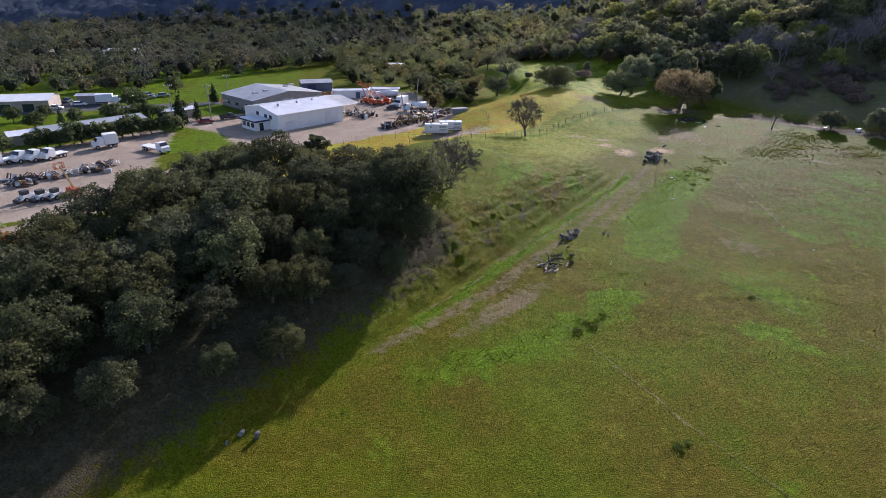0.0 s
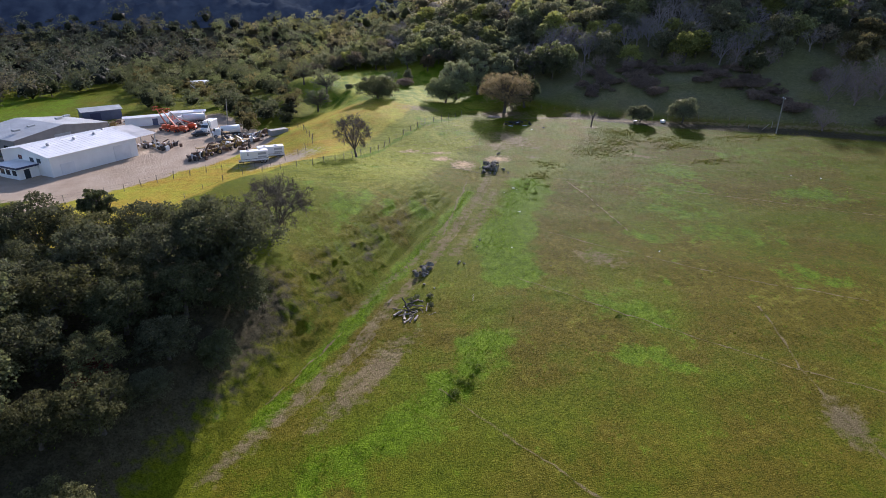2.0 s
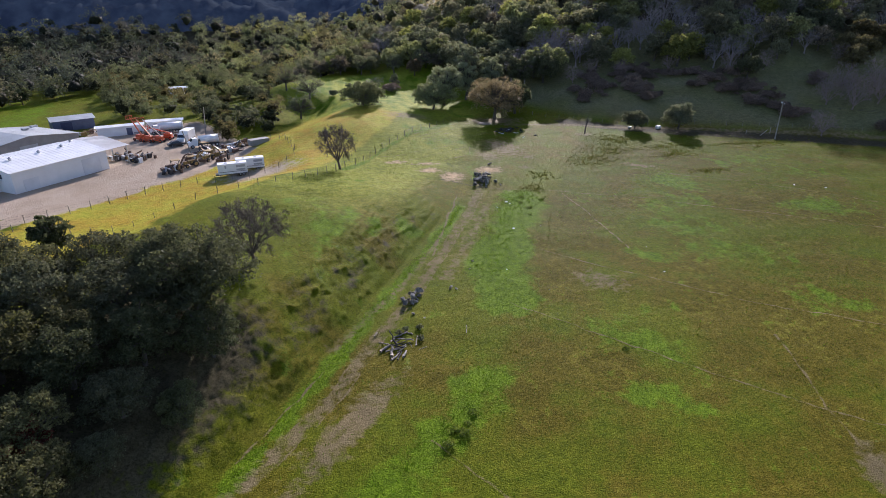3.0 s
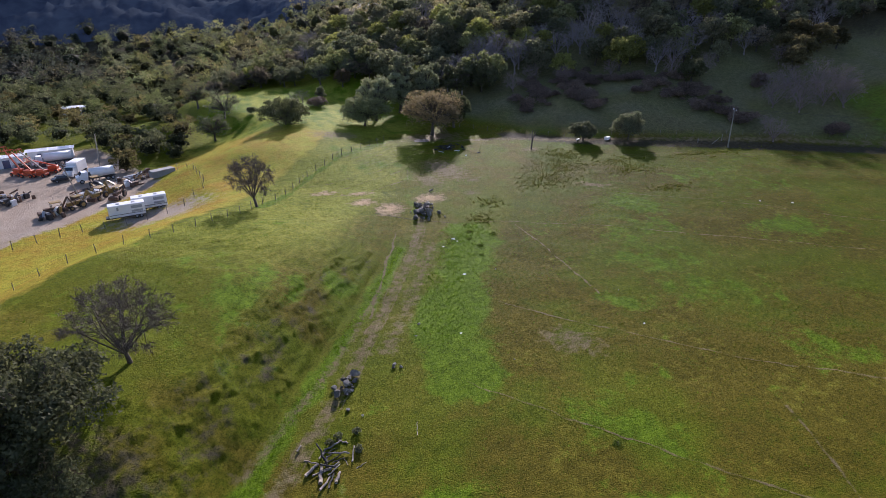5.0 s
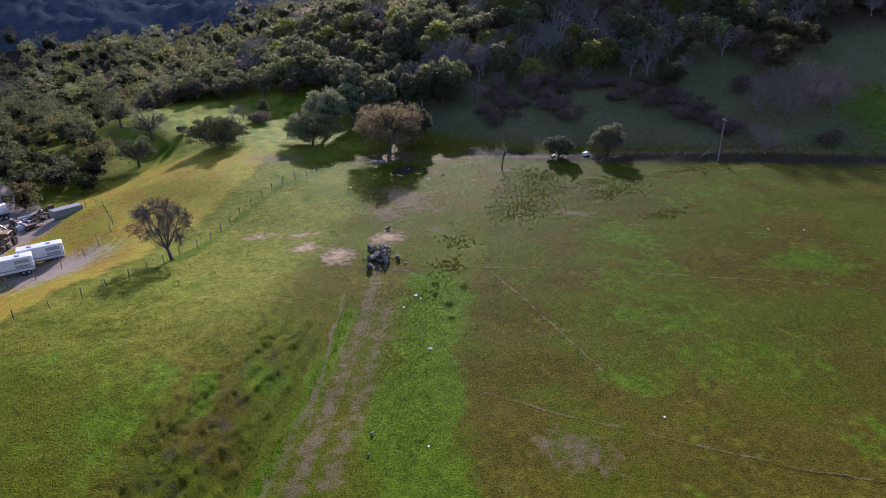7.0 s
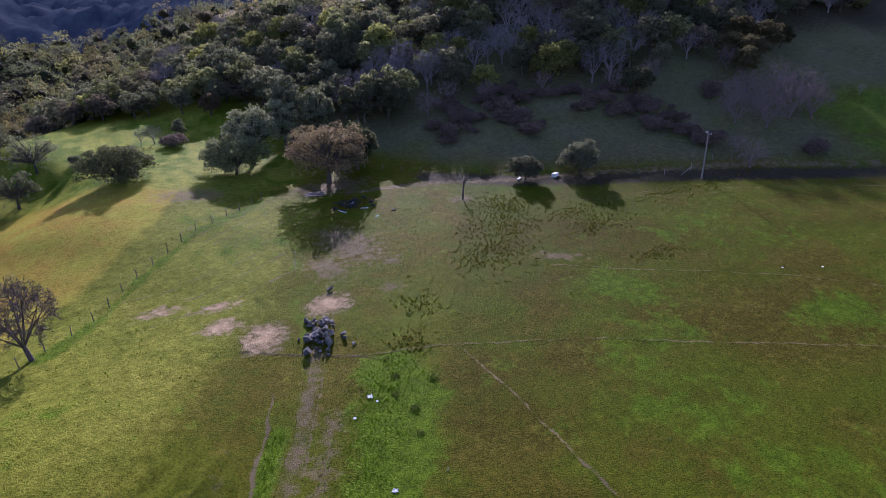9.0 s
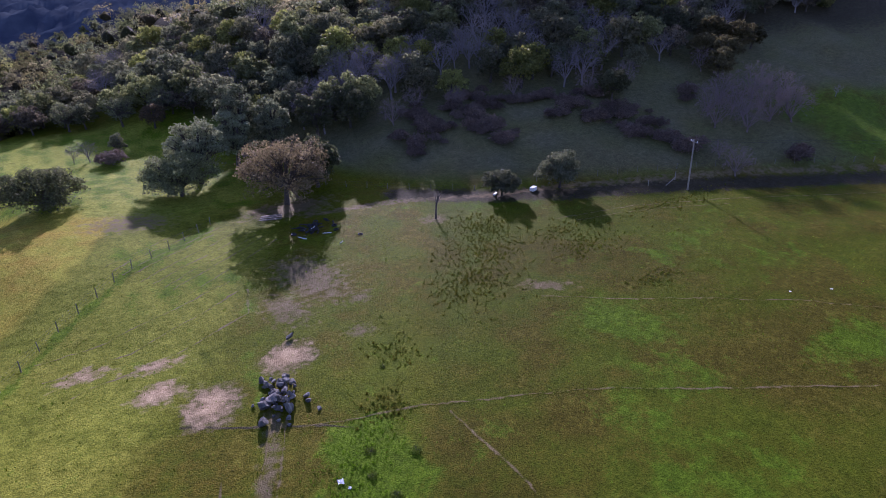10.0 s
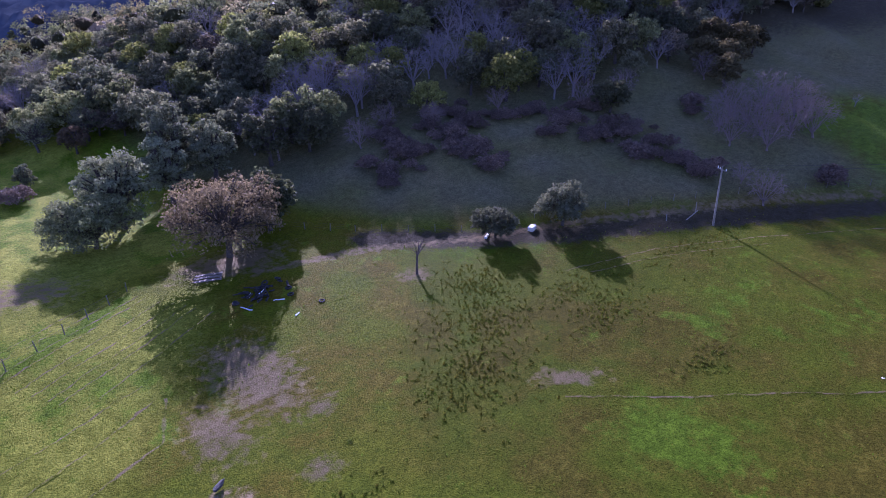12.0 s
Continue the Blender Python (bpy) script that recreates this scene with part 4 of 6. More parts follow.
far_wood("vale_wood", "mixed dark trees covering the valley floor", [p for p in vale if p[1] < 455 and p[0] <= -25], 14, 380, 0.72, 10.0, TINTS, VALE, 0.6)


def blue_hills():
    """The shaded, blue wooded range that closes the valley far behind everything, its shade and haze painted in."""
    az, rr = np.meshgrid(np.radians(np.arange(-75, 40, 0.3)), np.concatenate([np.arange(430, 760, 7.0), np.arange(760, 1700, 18.0)]))
    x, y = rr * np.sin(az), rr * np.cos(az)
    top = np.interp(np.degrees(az), [-75, -36, -33, -30, -10, 40], [34, 36, 40, 58, 80, 80]) + 5 * wave(np.degrees(az) * 10, rr * 0, 60, 70)
    z = np.maximum(height(x, y), -45 + (top + 45) * ramp(760, 1350, rr))
    crowns = 2.2 * wave(x, y, 17, 71) + 1.6 * wave(x, y, 9, 72) + 3.0 * wave(x, y, 60, 73)
    z = z + ramp(430, 480, y) * (8 + crowns) - 6 * (1 - ramp(430, 455, y))
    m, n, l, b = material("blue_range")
    # shade and blue haze of the distance are put into this dark colour
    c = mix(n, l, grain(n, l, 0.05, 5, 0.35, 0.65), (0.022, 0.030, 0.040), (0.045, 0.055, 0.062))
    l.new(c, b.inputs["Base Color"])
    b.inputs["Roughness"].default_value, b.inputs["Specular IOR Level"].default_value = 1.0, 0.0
    # faint blue glow stands in for haze in front of the range
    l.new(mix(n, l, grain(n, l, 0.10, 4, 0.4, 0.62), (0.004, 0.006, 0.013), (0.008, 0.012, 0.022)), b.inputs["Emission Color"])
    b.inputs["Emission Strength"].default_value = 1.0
    k, w = az.shape
    ii = np.arange(k * w).reshape(k, w)
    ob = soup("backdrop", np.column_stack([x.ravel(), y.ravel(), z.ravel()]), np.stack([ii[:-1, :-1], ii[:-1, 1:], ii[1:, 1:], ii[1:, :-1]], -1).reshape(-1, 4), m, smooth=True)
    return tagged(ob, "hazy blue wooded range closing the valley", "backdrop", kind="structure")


blue_hills()
scatter([leafy_tree("hill_oak_tree", "olive-brown oak at the top of the grassy hump", "tree", 170, 8.5, 9, 2600, 0.55, BROWN_OAK, tint=(0.45, 0.5, 0.4), bare=0.8)], [(191, 166), (204, 170), (184, 163), (190, 172), (199, 175), (213, 170)], 23)
set_at(bare_tree("bare_tree", "small bare tree on the sunlit green hump", 172, 3.2, GREY_BARK, 0.9, 6, 3), 197.5, 139.5, 0)

# ---- the yard's buildings ----
def box(bm, x0, y0, z0, x1, y1, z1, bevel=0.0):
    g = bmesh.ops.create_cube(bm, size=1, matrix=Matrix.Translation(((x0 + x1) / 2, (y0 + y1) / 2, (z0 + z1) / 2)) @ Matrix.Diagonal((x1 - x0, y1 - y0, z1 - z0, 1)))
    if bevel:
        bmesh.ops.bevel(bm, geom=list({e for v in g["verts"] for e in v.link_edges}), offset=bevel, segments=1, affect="EDGES", profile=0.5)
    return bm


def shed(name, label, at, turn, long, deep, eave, ridge, wall_mat, roof_mat, gable_front=False):
    """A metal building: long side along local x from the corner at its origin, deep to local y."""
    root = thing(name, label, "building", at=at, turn=turn)
    bm = bmesh.new()
    if gable_front:
        prof = [(0, 0), (long, 0), (long, eave), (long / 2, ridge), (0, eave)]
        rows = [[bm.verts.new((x, y, z)) for x, z in prof] for y in (0, deep)]
    else:
        prof = [(0, 0), (deep, 0), (deep, eave), (deep / 2, ridge), (0, eave)]
        rows = [[bm.verts.new((x, y, z)) for y, z in prof] for x in (0, long)]
    bm.faces.new(rows[0]), bm.faces.new(rows[1][::-1])
    for k in range(5):
        bm.faces.new([rows[0][k], rows[1][k], rows[1][(k + 1) % 5], rows[0][(k + 1) % 5]])
    bmesh.ops.recalc_face_normals(bm, faces=bm.faces)
    part("wall", bm, wall_mat, root)
    over, n = 0.45, 1
    for half in (0, 1):
        bm = bmesh.new()
        # standing seams along the fall of the roof
        span, run = (deep, long) if gable_front else (long, deep)
        steps = int(span / 0.9)
        for i in range(steps + 1):
            x = -over + (span + 2 * over) * i / steps
            for dx, lift in ((-0.06, 0.05), (-0.03, 0.08), (0.03, 0.08), (0.06, 0.05)):
                a, b = (-over, run / 2) if half == 0 else (run + over, run / 2)
                sl = (ridge - eave) / (run / 2)
                za, zb = eave - sl * over, ridge
                pa, pb = (x + dx, a, za + lift), (x + dx, b, zb + lift)
                if gable_front:
                    pa, pb = (pa[1], pa[0], pa[2]), (pb[1], pb[0], pb[2])
                bm.verts.new(pa), bm.verts.new(pb)
        bm.verts.ensure_lookup_table()
        for i in range(len(bm.verts) // 2 - 1):
            bm.faces.new([bm.verts[2 * i], bm.verts[2 * i + 1], bm.verts[2 * i + 3], bm.verts[2 * i + 2]])
        bmesh.ops.recalc_face_normals(bm, faces=bm.faces)
        part("roof", bm, roof_mat, root)
    return root



# ---- small things of the meadow ----
def boulder(seed, size, mat, label, at, group="", flat=0.75):
    rs = np.random.RandomState(seed)
    bm = bmesh.new()
    bmesh.ops.create_icosphere(bm, subdivisions=2, radius=0.5)
    cuts = rs.normal(size=(9, 3))
    cuts /= np.linalg.norm(cuts, axis=1)[:, None]
    stretch = Vector((rs.uniform(0.8, 1.25), rs.uniform(0.75, 1.1), flat * rs.uniform(0.85, 1.2)))
    for v in bm.verts:
        for c in cuts:
            d = v.co.dot(Vector(c)) - 0.24
            if d > 0:
                v.co -= Vector(c) * d
        v.co = Vector((v.co.x * stretch.x, v.co.y * stretch.y, v.co.z * stretch.z)) * size * (1 + 0.03 * rs.normal())
    ob = part("boulder", bm, mat)
    ob.matrix_world = pose(*at, rs.uniform(-15, 15), rs.uniform(-15, 15), rs.uniform(0, 360))
    return tagged(ob, label, "boulder", group)


def heap(cx, cy, count, long, wide, turn, sizes, seed, label, group, mats):
    """Boulders tipped in a heap, the upper ones resting on the lower."""
    rs = np.random.RandomState(seed)
    placed = []
    for i in range(count):
        a, b = rs.normal() * long * 0.4, rs.normal() * wide * 0.4
        c, s = math.cos(radians(turn)), math.sin(radians(turn))
        x, y = cx + a * c - b * s, cy + a * s + b * c
        size = rs.uniform(*sizes)
        z = ground_at(x, y) + size * 0.22
        for px, py, pz, ps in placed:
            d = math.hypot(px - x, py - y)
            if d < (ps + size) * 0.36:
                z = max(z, pz + (ps + size) * 0.28 * (1 - d / ((ps + size) * 0.5)))
        z = min(z, ground_at(x, y) + 0.95)
        placed.append((x, y, z, size))
        boulder(seed * 100 + i, size, mats[rs.randint(len(mats))], label, (x, y, z), group)


heap(46.4, 129.8, 56, 3.6, 2.0, 70, (0.4, 1.05), 3, "grey boulder in a heap beside the track", "large boulder heap", [ROCK, DARK_ROCK, DARK_ROCK])
for i, (x, y, k) in enumerate([(43.9, 127.0, 1.4), (46.6, 127.3, 1.6), (44.6, 129.2, 1.7), (45.8, 129.6, 1.6), (47.2, 131.2, 1.3), (48.7, 128.2, 0.7), (48.5, 127.4, 0.8), (47.6, 130.6, 0.9), (46.0, 132.9, 1.1), (48.9, 125.9, 0.6)]):
    boulder(900 + i, k, ROCK if i % 2 else DARK_ROCK, "large grey boulder at the edge of the heap", (x, y, ground_at(x, y) + k * 0.25), "large boulder heap", 0.9)
heap(20.1, 87.5, 16, 1.9, 0.9, 50, (0.45, 1.1), 5, "pale grey boulder in a small heap beside the track", "small boulder heap", [ROCK, ROCK, DARK_ROCK])
for i, (x, y, k) in enumerate([(18.6, 86.2, 1.35), (21.3, 88.9, 1.25), (19.8, 86.6, 0.9), (51.7, 138.7, 1.2), (25.9, 88.8, 0.75), (26.4, 88.2, 0.55), (25.5, 88.3, 0.5), (31.5, 95.5, 0.55), (30.2, 93.1, 0.4), (19.0, 83.9, 0.6), (20.2, 82.4, 0.4), (-19, 42.5, 0.9), (-17.4, 42.2, 1.0), (-20, 41.4, 0.6), (47.4, 104.4, 0.35), (38.8, 84.2, 0.3), (60, 92, 0.3)]):
    boulder(950 + i, k, ROCK if i % 3 else DARK_ROCK, "single grey boulder lying in the grass", (x, y, ground_at(x, y) + k * 0.28))
rs = np.random.RandomState(77)


def log(seed, x, y, long, thick, turn, mat, label, group="", pitch=0.0, z=0.0):
    rs = np.random.RandomState(seed)
    verts, faces = [], []
    n = 6
    pts = [Vector((long * (k / (n - 1) - 0.5), 0.06 * long * rs.normal() * 0.5, 0.03 * long * rs.normal() * 0.4)) for k in range(n)]
    tube(verts, faces, pts, [thick * 0.5 * (1.1 - 0.07 * k) * rs.uniform(0.9, 1.1) for k in range(n)], 8)
    faces = [tuple(f) for f in faces]
    me_v = [tuple(v) for v in verts]
    for ring in (0, (n - 1) * 8):
        faces += [(ring, ring + 1, ring + 2, ring + 3), (ring, ring + 3, ring + 4, ring + 7), (ring + 4, ring + 5, ring + 6, ring + 7)]
    ob = soup("log", me_v, faces, mat)
    ob.matrix_world = pose(x, y, ground_at(x, y) + thick * 0.4 + z, 0, pitch, turn)
    return tagged(ob, label, "log", group)


# bleached dead wood beside the track
for i, (x, y, l, w, t, p, z) in enumerate([(14.6, 76.8, 2.8, 0.55, 70, 0, 0), (14.0, 77.6, 2.2, 0.5, 40, 4, 0), (15.2, 78.6, 2.6, 0.35, 110, -30, 0.6), (15.9, 75.8, 1.6, 0.5, 60, 0, 0), (16.4, 79.6, 2.2, 0.3, 10, -8, 0.1), (17.4, 79.9, 1.5, 0.28, 130, 0, 0), (15.4, 77.2, 1.9, 0.3, 160, -14, 0.3), (18.2, 76.4, 1.4, 0.12, 20, 0, 0), (17.0, 77.6, 1.8, 0.1, 100, 0, 0), (24.5, 78.5, 2.4, 0.1, 70, 0, 0)]):
    log(300 + i, x, y, l * 0.8, w * 0.62, t, BURNT if i in (2, 6) else DRY_WOOD, "charred dead log in the grass" if i in (2, 6) else "pale weathered log lying in the grass", "dead wood beside the track", p, z)
for i in range(18):
    log(330 + i, 15.8 + rs.normal() * 1.1, 78.2 + rs.normal() * 1.3, rs.uniform(0.7, 2.0), rs.uniform(0.08, 0.22), rs.uniform(0, 180), BURNT if i % 3 == 0 else DRY_WOOD, "charred branch in a tangle of dead wood" if i % 3 == 0 else "weathered grey branch in a tangle of dead wood", "dead wood beside the track", rs.uniform(-12, 12), rs.uniform(0, 0.18))
for i, (x, y) in enumerate([(17.2, 80.6), (16.2, 80.0), (18.5, 78.2), (19.0, 80.5)]):
    set_at(leafy_tree("weed_clump", "grey-green weed clump growing through dead wood", "weed", 320 + i, 1.1, 1.6, 260, 0.22, SHRUB, stem=0.01), x, y, 0, 0.6)


def tyre(x, y, r, turn, tilt=0.0, z=0.0):
    ob = copy_thing(TYRE, pose(x, y, ground_at(x, y) + 0.1 + z, tilt, 0, turn) @ Matrix.Scale(r, 4))
    return ob


bm = bmesh.new()
rings = []
for k in range(14):
    a = 6.2832 * k / 14
    ring = []
    for rr, zz in ((0.62, -0.14), (0.95, -0.17), (1.0, 0.0), (0.95, 0.17), (0.62, 0.14)):
        ring.append(bm.verts.new((rr * math.cos(a), rr * math.sin(a), zz)))
    rings.append(ring)
for k in range(14):
    for j in range(5):
        bm.faces.new([rings[k][j], rings[(k + 1) % 14][j], rings[(k + 1) % 14][(j + 1) % 5], rings[k][(j + 1) % 5]])
TYRE = tagged(part("tyre", bm, BLACK, smooth=True), "old black tyre lying by the burnt heap", "tyre", "tyres round the burnt heap")
TYRE.matrix_world = pose(64.5, 165.6, ground_at(64.5, 165.6) + 0.1) @ Matrix.Scale(0.42, 4)
for i in range(16):
    tyre(67.6 + rs.normal() * 2.0, 165.4 + rs.normal() * 1.5, rs.uniform(0.34, 0.46) / 0.42, rs.uniform(0, 360), rs.uniform(-25, 25), rs.uniform(0, 0.15))
tyre(72.8, 158.9, 1.0, 0)
for i in range(22):
    log(400 + i, 68.3 + rs.normal() * 1.7, 165.8 + rs.normal() * 1.1, rs.uniform(0.8, 2.4), rs.uniform(0.14, 0.34), rs.uniform(0, 180), BURNT, "charred log in a burnt heap", "burnt heap", rs.uniform(-14, 14), rs.uniform(0, 0.35))
for i, (x, y, l, t) in enumerate([(64.9, 163.6, 1.9, 115), (69.0, 163.0, 1.4, 150), (66.6, 166.3, 1.3, 60), (68.0, 166.0, 1.5, 40), (69.1, 158.3, 0.8, 30)]):
    log(440 + i, x, y, l, 0.16, t, WHITE, "pale painted timber beside the burnt heap", "pale timbers", 0, 0.2 if i in (2, 3) else 0)
for k in range(3):
    d = 0.85 * k
    a, b = Vector((62.4 + 0.45 * d, 176.1 + 0.9 * d - 1.2, 0)), Vector((65.7 + 0.45 * d, 174.6 + 0.9 * d - 1.2, 0))
    bm = bmesh.new()
    box(bm, -1.85, -0.32, 0, 1.85, 0.32, 0.07, 0.015)
    ob = part("plank", bm, DRY_WOOD)
    mid = (a + b) / 2
    ob.matrix_world = pose(mid.x, mid.y, ground_at(mid.x, mid.y) + 0.03, 0, 0, math.degrees(math.atan2(b.y - a.y, b.x - a.x)))
    tagged(ob, "grey weathered board lying flat under the brown oak", "plank", "boards under the oak")

# crooked dead limb on its ring of bare soil
limb_v, limb_f = [], []
tube(limb_v, limb_f, [(0, 0, -0.2), (0.1, 0, 1.2), (0.5, 0.1, 2.4), (1.3, 0.3, 3.3), (2.2, 0.4, 3.7)], [0.2, 0.17, 0.14, 0.1, 0.04], 7)
for e in ((1.0, 0.9, 4.2), (1.9, -0.7, 4.0), (2.6, 0.9, 3.2), (0.2, 0.7, 3.4), (2.4, 0.1, 4.4), (1.5, 0.3, 4.6)):
    tube(limb_v, limb_f, [(0.6, 0.1, 2.5), ((0.6 + e[0]) / 2, e[1] / 2, (2.9 + e[2]) / 2), e], [0.08, 0.05, 0.015], 4)
limb = soup("dead_tree", [tuple(v) for v in limb_v], limb_f, TWIG)
limb.matrix_world = pose(86.2, 156.6, ground_at(86.2, 156.6), 0, 0, 20)
tagged(limb, "small leaning dead tree on bare brown soil", "tree")

# litter
for i, (x, y, k) in enumerate([(46.2, 116.6, 0.5), (43.6, 114.7, 0.3), (42.6, 105.1, 0.4), (46.5, 115.6, 0.25), (35.5, 91.5, 0.22), (57.5, 84, 0.2), (107, 108, 0.25), (112, 105, 0.25)]):
    bm = bmesh.new()
    bmesh.ops.create_grid(bm, x_segments=4, y_segments=4, size=k * 0.5)
    for v in bm.verts:
        v.co.z += 0.3 * k * rs.rand()
        v.co.x += 0.15 * k * rs.normal()
    bmesh.ops.solidify(bm, geom=bm.faces[:], thickness=0.02)
    ob = part("plastic_scrap", bm, WHITE)
    ob.matrix_world = pose(x, y, ground_at(x, y) + 0.02, 0, 0, rs.uniform(0, 360))
    tagged(ob, "crumpled white plastic scrap lying in the grass", "litter", "litter in the meadow")
for x, y, l, w, h, t, lab in ((108.6, 155.6, 1.5, 0.9, 0.7, 20, "white box lying beside the dirt road"), (101.6, 158.6, 1.7, 0.4, 0.3, 30, "bent pale panel lying beside the dirt road")):
    bm = bmesh.new()
    box(bm, -l / 2, -w / 2, 0, l / 2, w / 2, h, 0.04)
    ob = part("storage_box" if h > 0.5 else "bent_sheet", bm, WHITE)
    ob.matrix_world = pose(x, y, ground_at(x, y), 0, 0, t)
    tagged(ob, lab, "litter")


# ---- fences and poles ----
def fence(label, points, gap, tall, wires):
    root = thing("wire_fence", label, "fence")
    pts = np.array(points, float)
    at = np.concatenate([[0], np.cumsum(np.hypot(*(pts[1:] - pts[:-1]).T))])
    tops, first = [], None
    for i, k in enumerate(np.arange(0, at[-1] + 0.01, gap)):
        x, y = np.interp(k, at, pts[:, 0]), np.interp(k, at, pts[:, 1])
        z = ground_at(x, y)
        h = tall * rs.uniform(0.92, 1.08)
        if first is None:
            bm = bmesh.new()
            bmesh.ops.create_cone(bm, cap_ends=True, segments=6, radius1=0.06, radius2=0.05, depth=1.0, matrix=Matrix.Translation((0, 0, 0.4)))
            first = part("post", bm, POST, root)
            ob = first
        else:
            ob = new("post", first.data)
            ob.parent = root
        ob.matrix_local = pose(x, y, z, rs.uniform(-4, 4), rs.uniform(-4, 4), 0) @ Matrix.Diagonal((1, 1, h / 0.9, 1))
        tops.append((x, y, z, h))
    for w in range(wires):
        verts, faces = [], []
        tube(verts, faces, [(x, y, z + h * (0.35 + 0.6 * w / max(1, wires - 1))) for x, y, z, h in tops], [0.007] * len(tops), 3)
        soup("wire", [tuple(v) for v in verts], faces, DARK_METAL, root)


fence("wire fence with thin posts along the crest above the yellow field", [(-46, 134), (-27, 125.5), (-11, 122), (-4, 121.8), (2, 124.4), (8, 128), (13, 133.2), (18.8, 140.8), (24, 145.8), (29.6, 154.5), (39.5, 164.8), (45.4, 168.8), (52, 174.2), (57, 179)], 3.6, 1.35, 3)
fence("wire fence beside the gravel yard", [(-42, 133.5), (-30, 139.5), (-22, 146), (-12, 151), (-4, 150.6), (6, 153.5), (11, 161), (9, 176), (3, 184)], 3.6, 1.6, 3)
fence("low wire fence along the dirt road below the hill", [(74, 190), (88, 174), (100, 163), (114, 157), (131.5, 147.5), (146, 139.5), (164, 127.5), (190, 109)], 4.2, 1.2, 3)


def utility_pole(x, y, tall, label, arm=True):
    root = thing("utility_pole", label, "pole", at=(x, y, ground_at(x, y)))
    verts, faces = [], []
    tube(verts, faces, [(0, 0, -0.5), (0, 0, tall * 0.5), (0, 0, tall)], [0.17, 0.14, 0.11], 8)
    soup("pole", [tuple(v) for v in verts], faces, POLE_WOOD, root, smooth=True)
    if arm:
        bm = bmesh.new()
        box(bm, -1.1, -0.06, tall - 0.6, 1.1, 0.06, tall - 0.46, 0.01)
        cross = part("crossarm", bm, POLE_WOOD, root)
        for dx in (-1.0, 0.45, 1.0):
            bm = bmesh.new()
            bmesh.ops.create_cone(bm, cap_ends=True, segments=8, radius1=0.09, radius2=0.05, depth=0.28, matrix=Matrix.Translation((dx, 0, tall - 0.32)))
            part("insulator", bm, WHITE, cross, "white porcelain insulator")
    return root


pole = utility_pole(131.4, 137.6, 9.7, "weathered wooden utility pole with white insulators")
pole.rotation_euler.z = radians(60)
for x, y, h, lean, t in ((130.4, 141.5, 2.4, 40, 30), (133.9, 141.9, 1.9, 0, 0), (127.5, 143.5, 1.2, 0, 0)):
    bm = bmesh.new()
    bmesh.ops.create_cone(bm, cap_ends=True, segments=7, radius1=0.09, radius2=0.07, depth=h, matrix=Matrix.Translation((0, 0, h / 2 - 0.1)))
    ob = part("wooden_post", bm, POLE_WOOD)
    ob.matrix_world = pose(x, y, ground_at(x, y), lean, 0, t)
    tagged(ob, "pale leaning wooden post beside the road" if lean else "pale upright wooden post beside the road", "post")
far_pole = utility_pole(236, 64, 9.7, "weathered wooden utility pole farther along the road")
far_pole.rotation_euler.z = radians(60)
for off in (-1.0, 1.0):
    a, b = Vector((131.4 + off * 0.5, 137.6 + off * 0.87, ground_at(131.4, 137.6) + 9.5)), Vector((236 + off * 0.5, 64 + off * 0.87, ground_at(236, 64) + 9.5))
    verts, faces = [], []
    tube(verts, faces, [a.lerp(b, k / 12) - Vector((0, 0, 6 * (k / 12) * (1 - k / 12))) for k in range(13)], [0.02] * 13, 3)
    tagged(soup("power_line", [tuple(v) for v in verts], faces, DARK_METAL), "thin dark power line strung between two poles", "cable", "power lines")


# ---- weeds and tufts ----
def tufts(name, label, places, seed, blades, size, mat, tints):
    rs = np.random.RandomState(seed)
    p = np.array([q[:2] for q in places])
    k = np.array([q[2] if len(q) > 2 else 1.0 for q in places])
    n = len(p)
    base = np.column_stack([p, height(p[:, 0], p[:, 1]) - 0.03])
    c = np.repeat(base, blades, 0)
    s = np.repeat(k, blades)[:, None] * size * rs.uniform(0.6, 1.3, (n * blades, 1))
    a = rs.uniform(0, 6.283, n * blades)
    out = np.column_stack([np.cos(a), np.sin(a), np.zeros(n * blades)])
    side = np.column_stack([-np.sin(a), np.cos(a), np.zeros(n * blades)])
    root = c + out * s * rs.uniform(0, 0.5, (n * blades, 1))
    tip = root + out * s * rs.uniform(0.1, 0.6, (n * blades, 1)) + np.array([0, 0, 1.0]) * s * rs.uniform(0.45, 1.0, (n * blades, 1))
    verts = np.stack([root - side * s * 0.28, root + side * s * 0.28, tip], 1).reshape(-1, 3)
    tint = np.repeat(np.array(tints)[rs.randint(len(tints), size=n)] * rs.uniform(0.75, 1.2, (n, 1)), blades * 3, 0)
    ob = soup(name, verts, np.arange(len(verts)).reshape(-1, 3), mat, tint=tint)
    return tagged(ob, label, "weeds", kind="stuff")


def along_to(u, s):
    return -4.6 + 0.594 * u - 0.804 * s, 62.5 + 0.804 * u + 0.594 * s


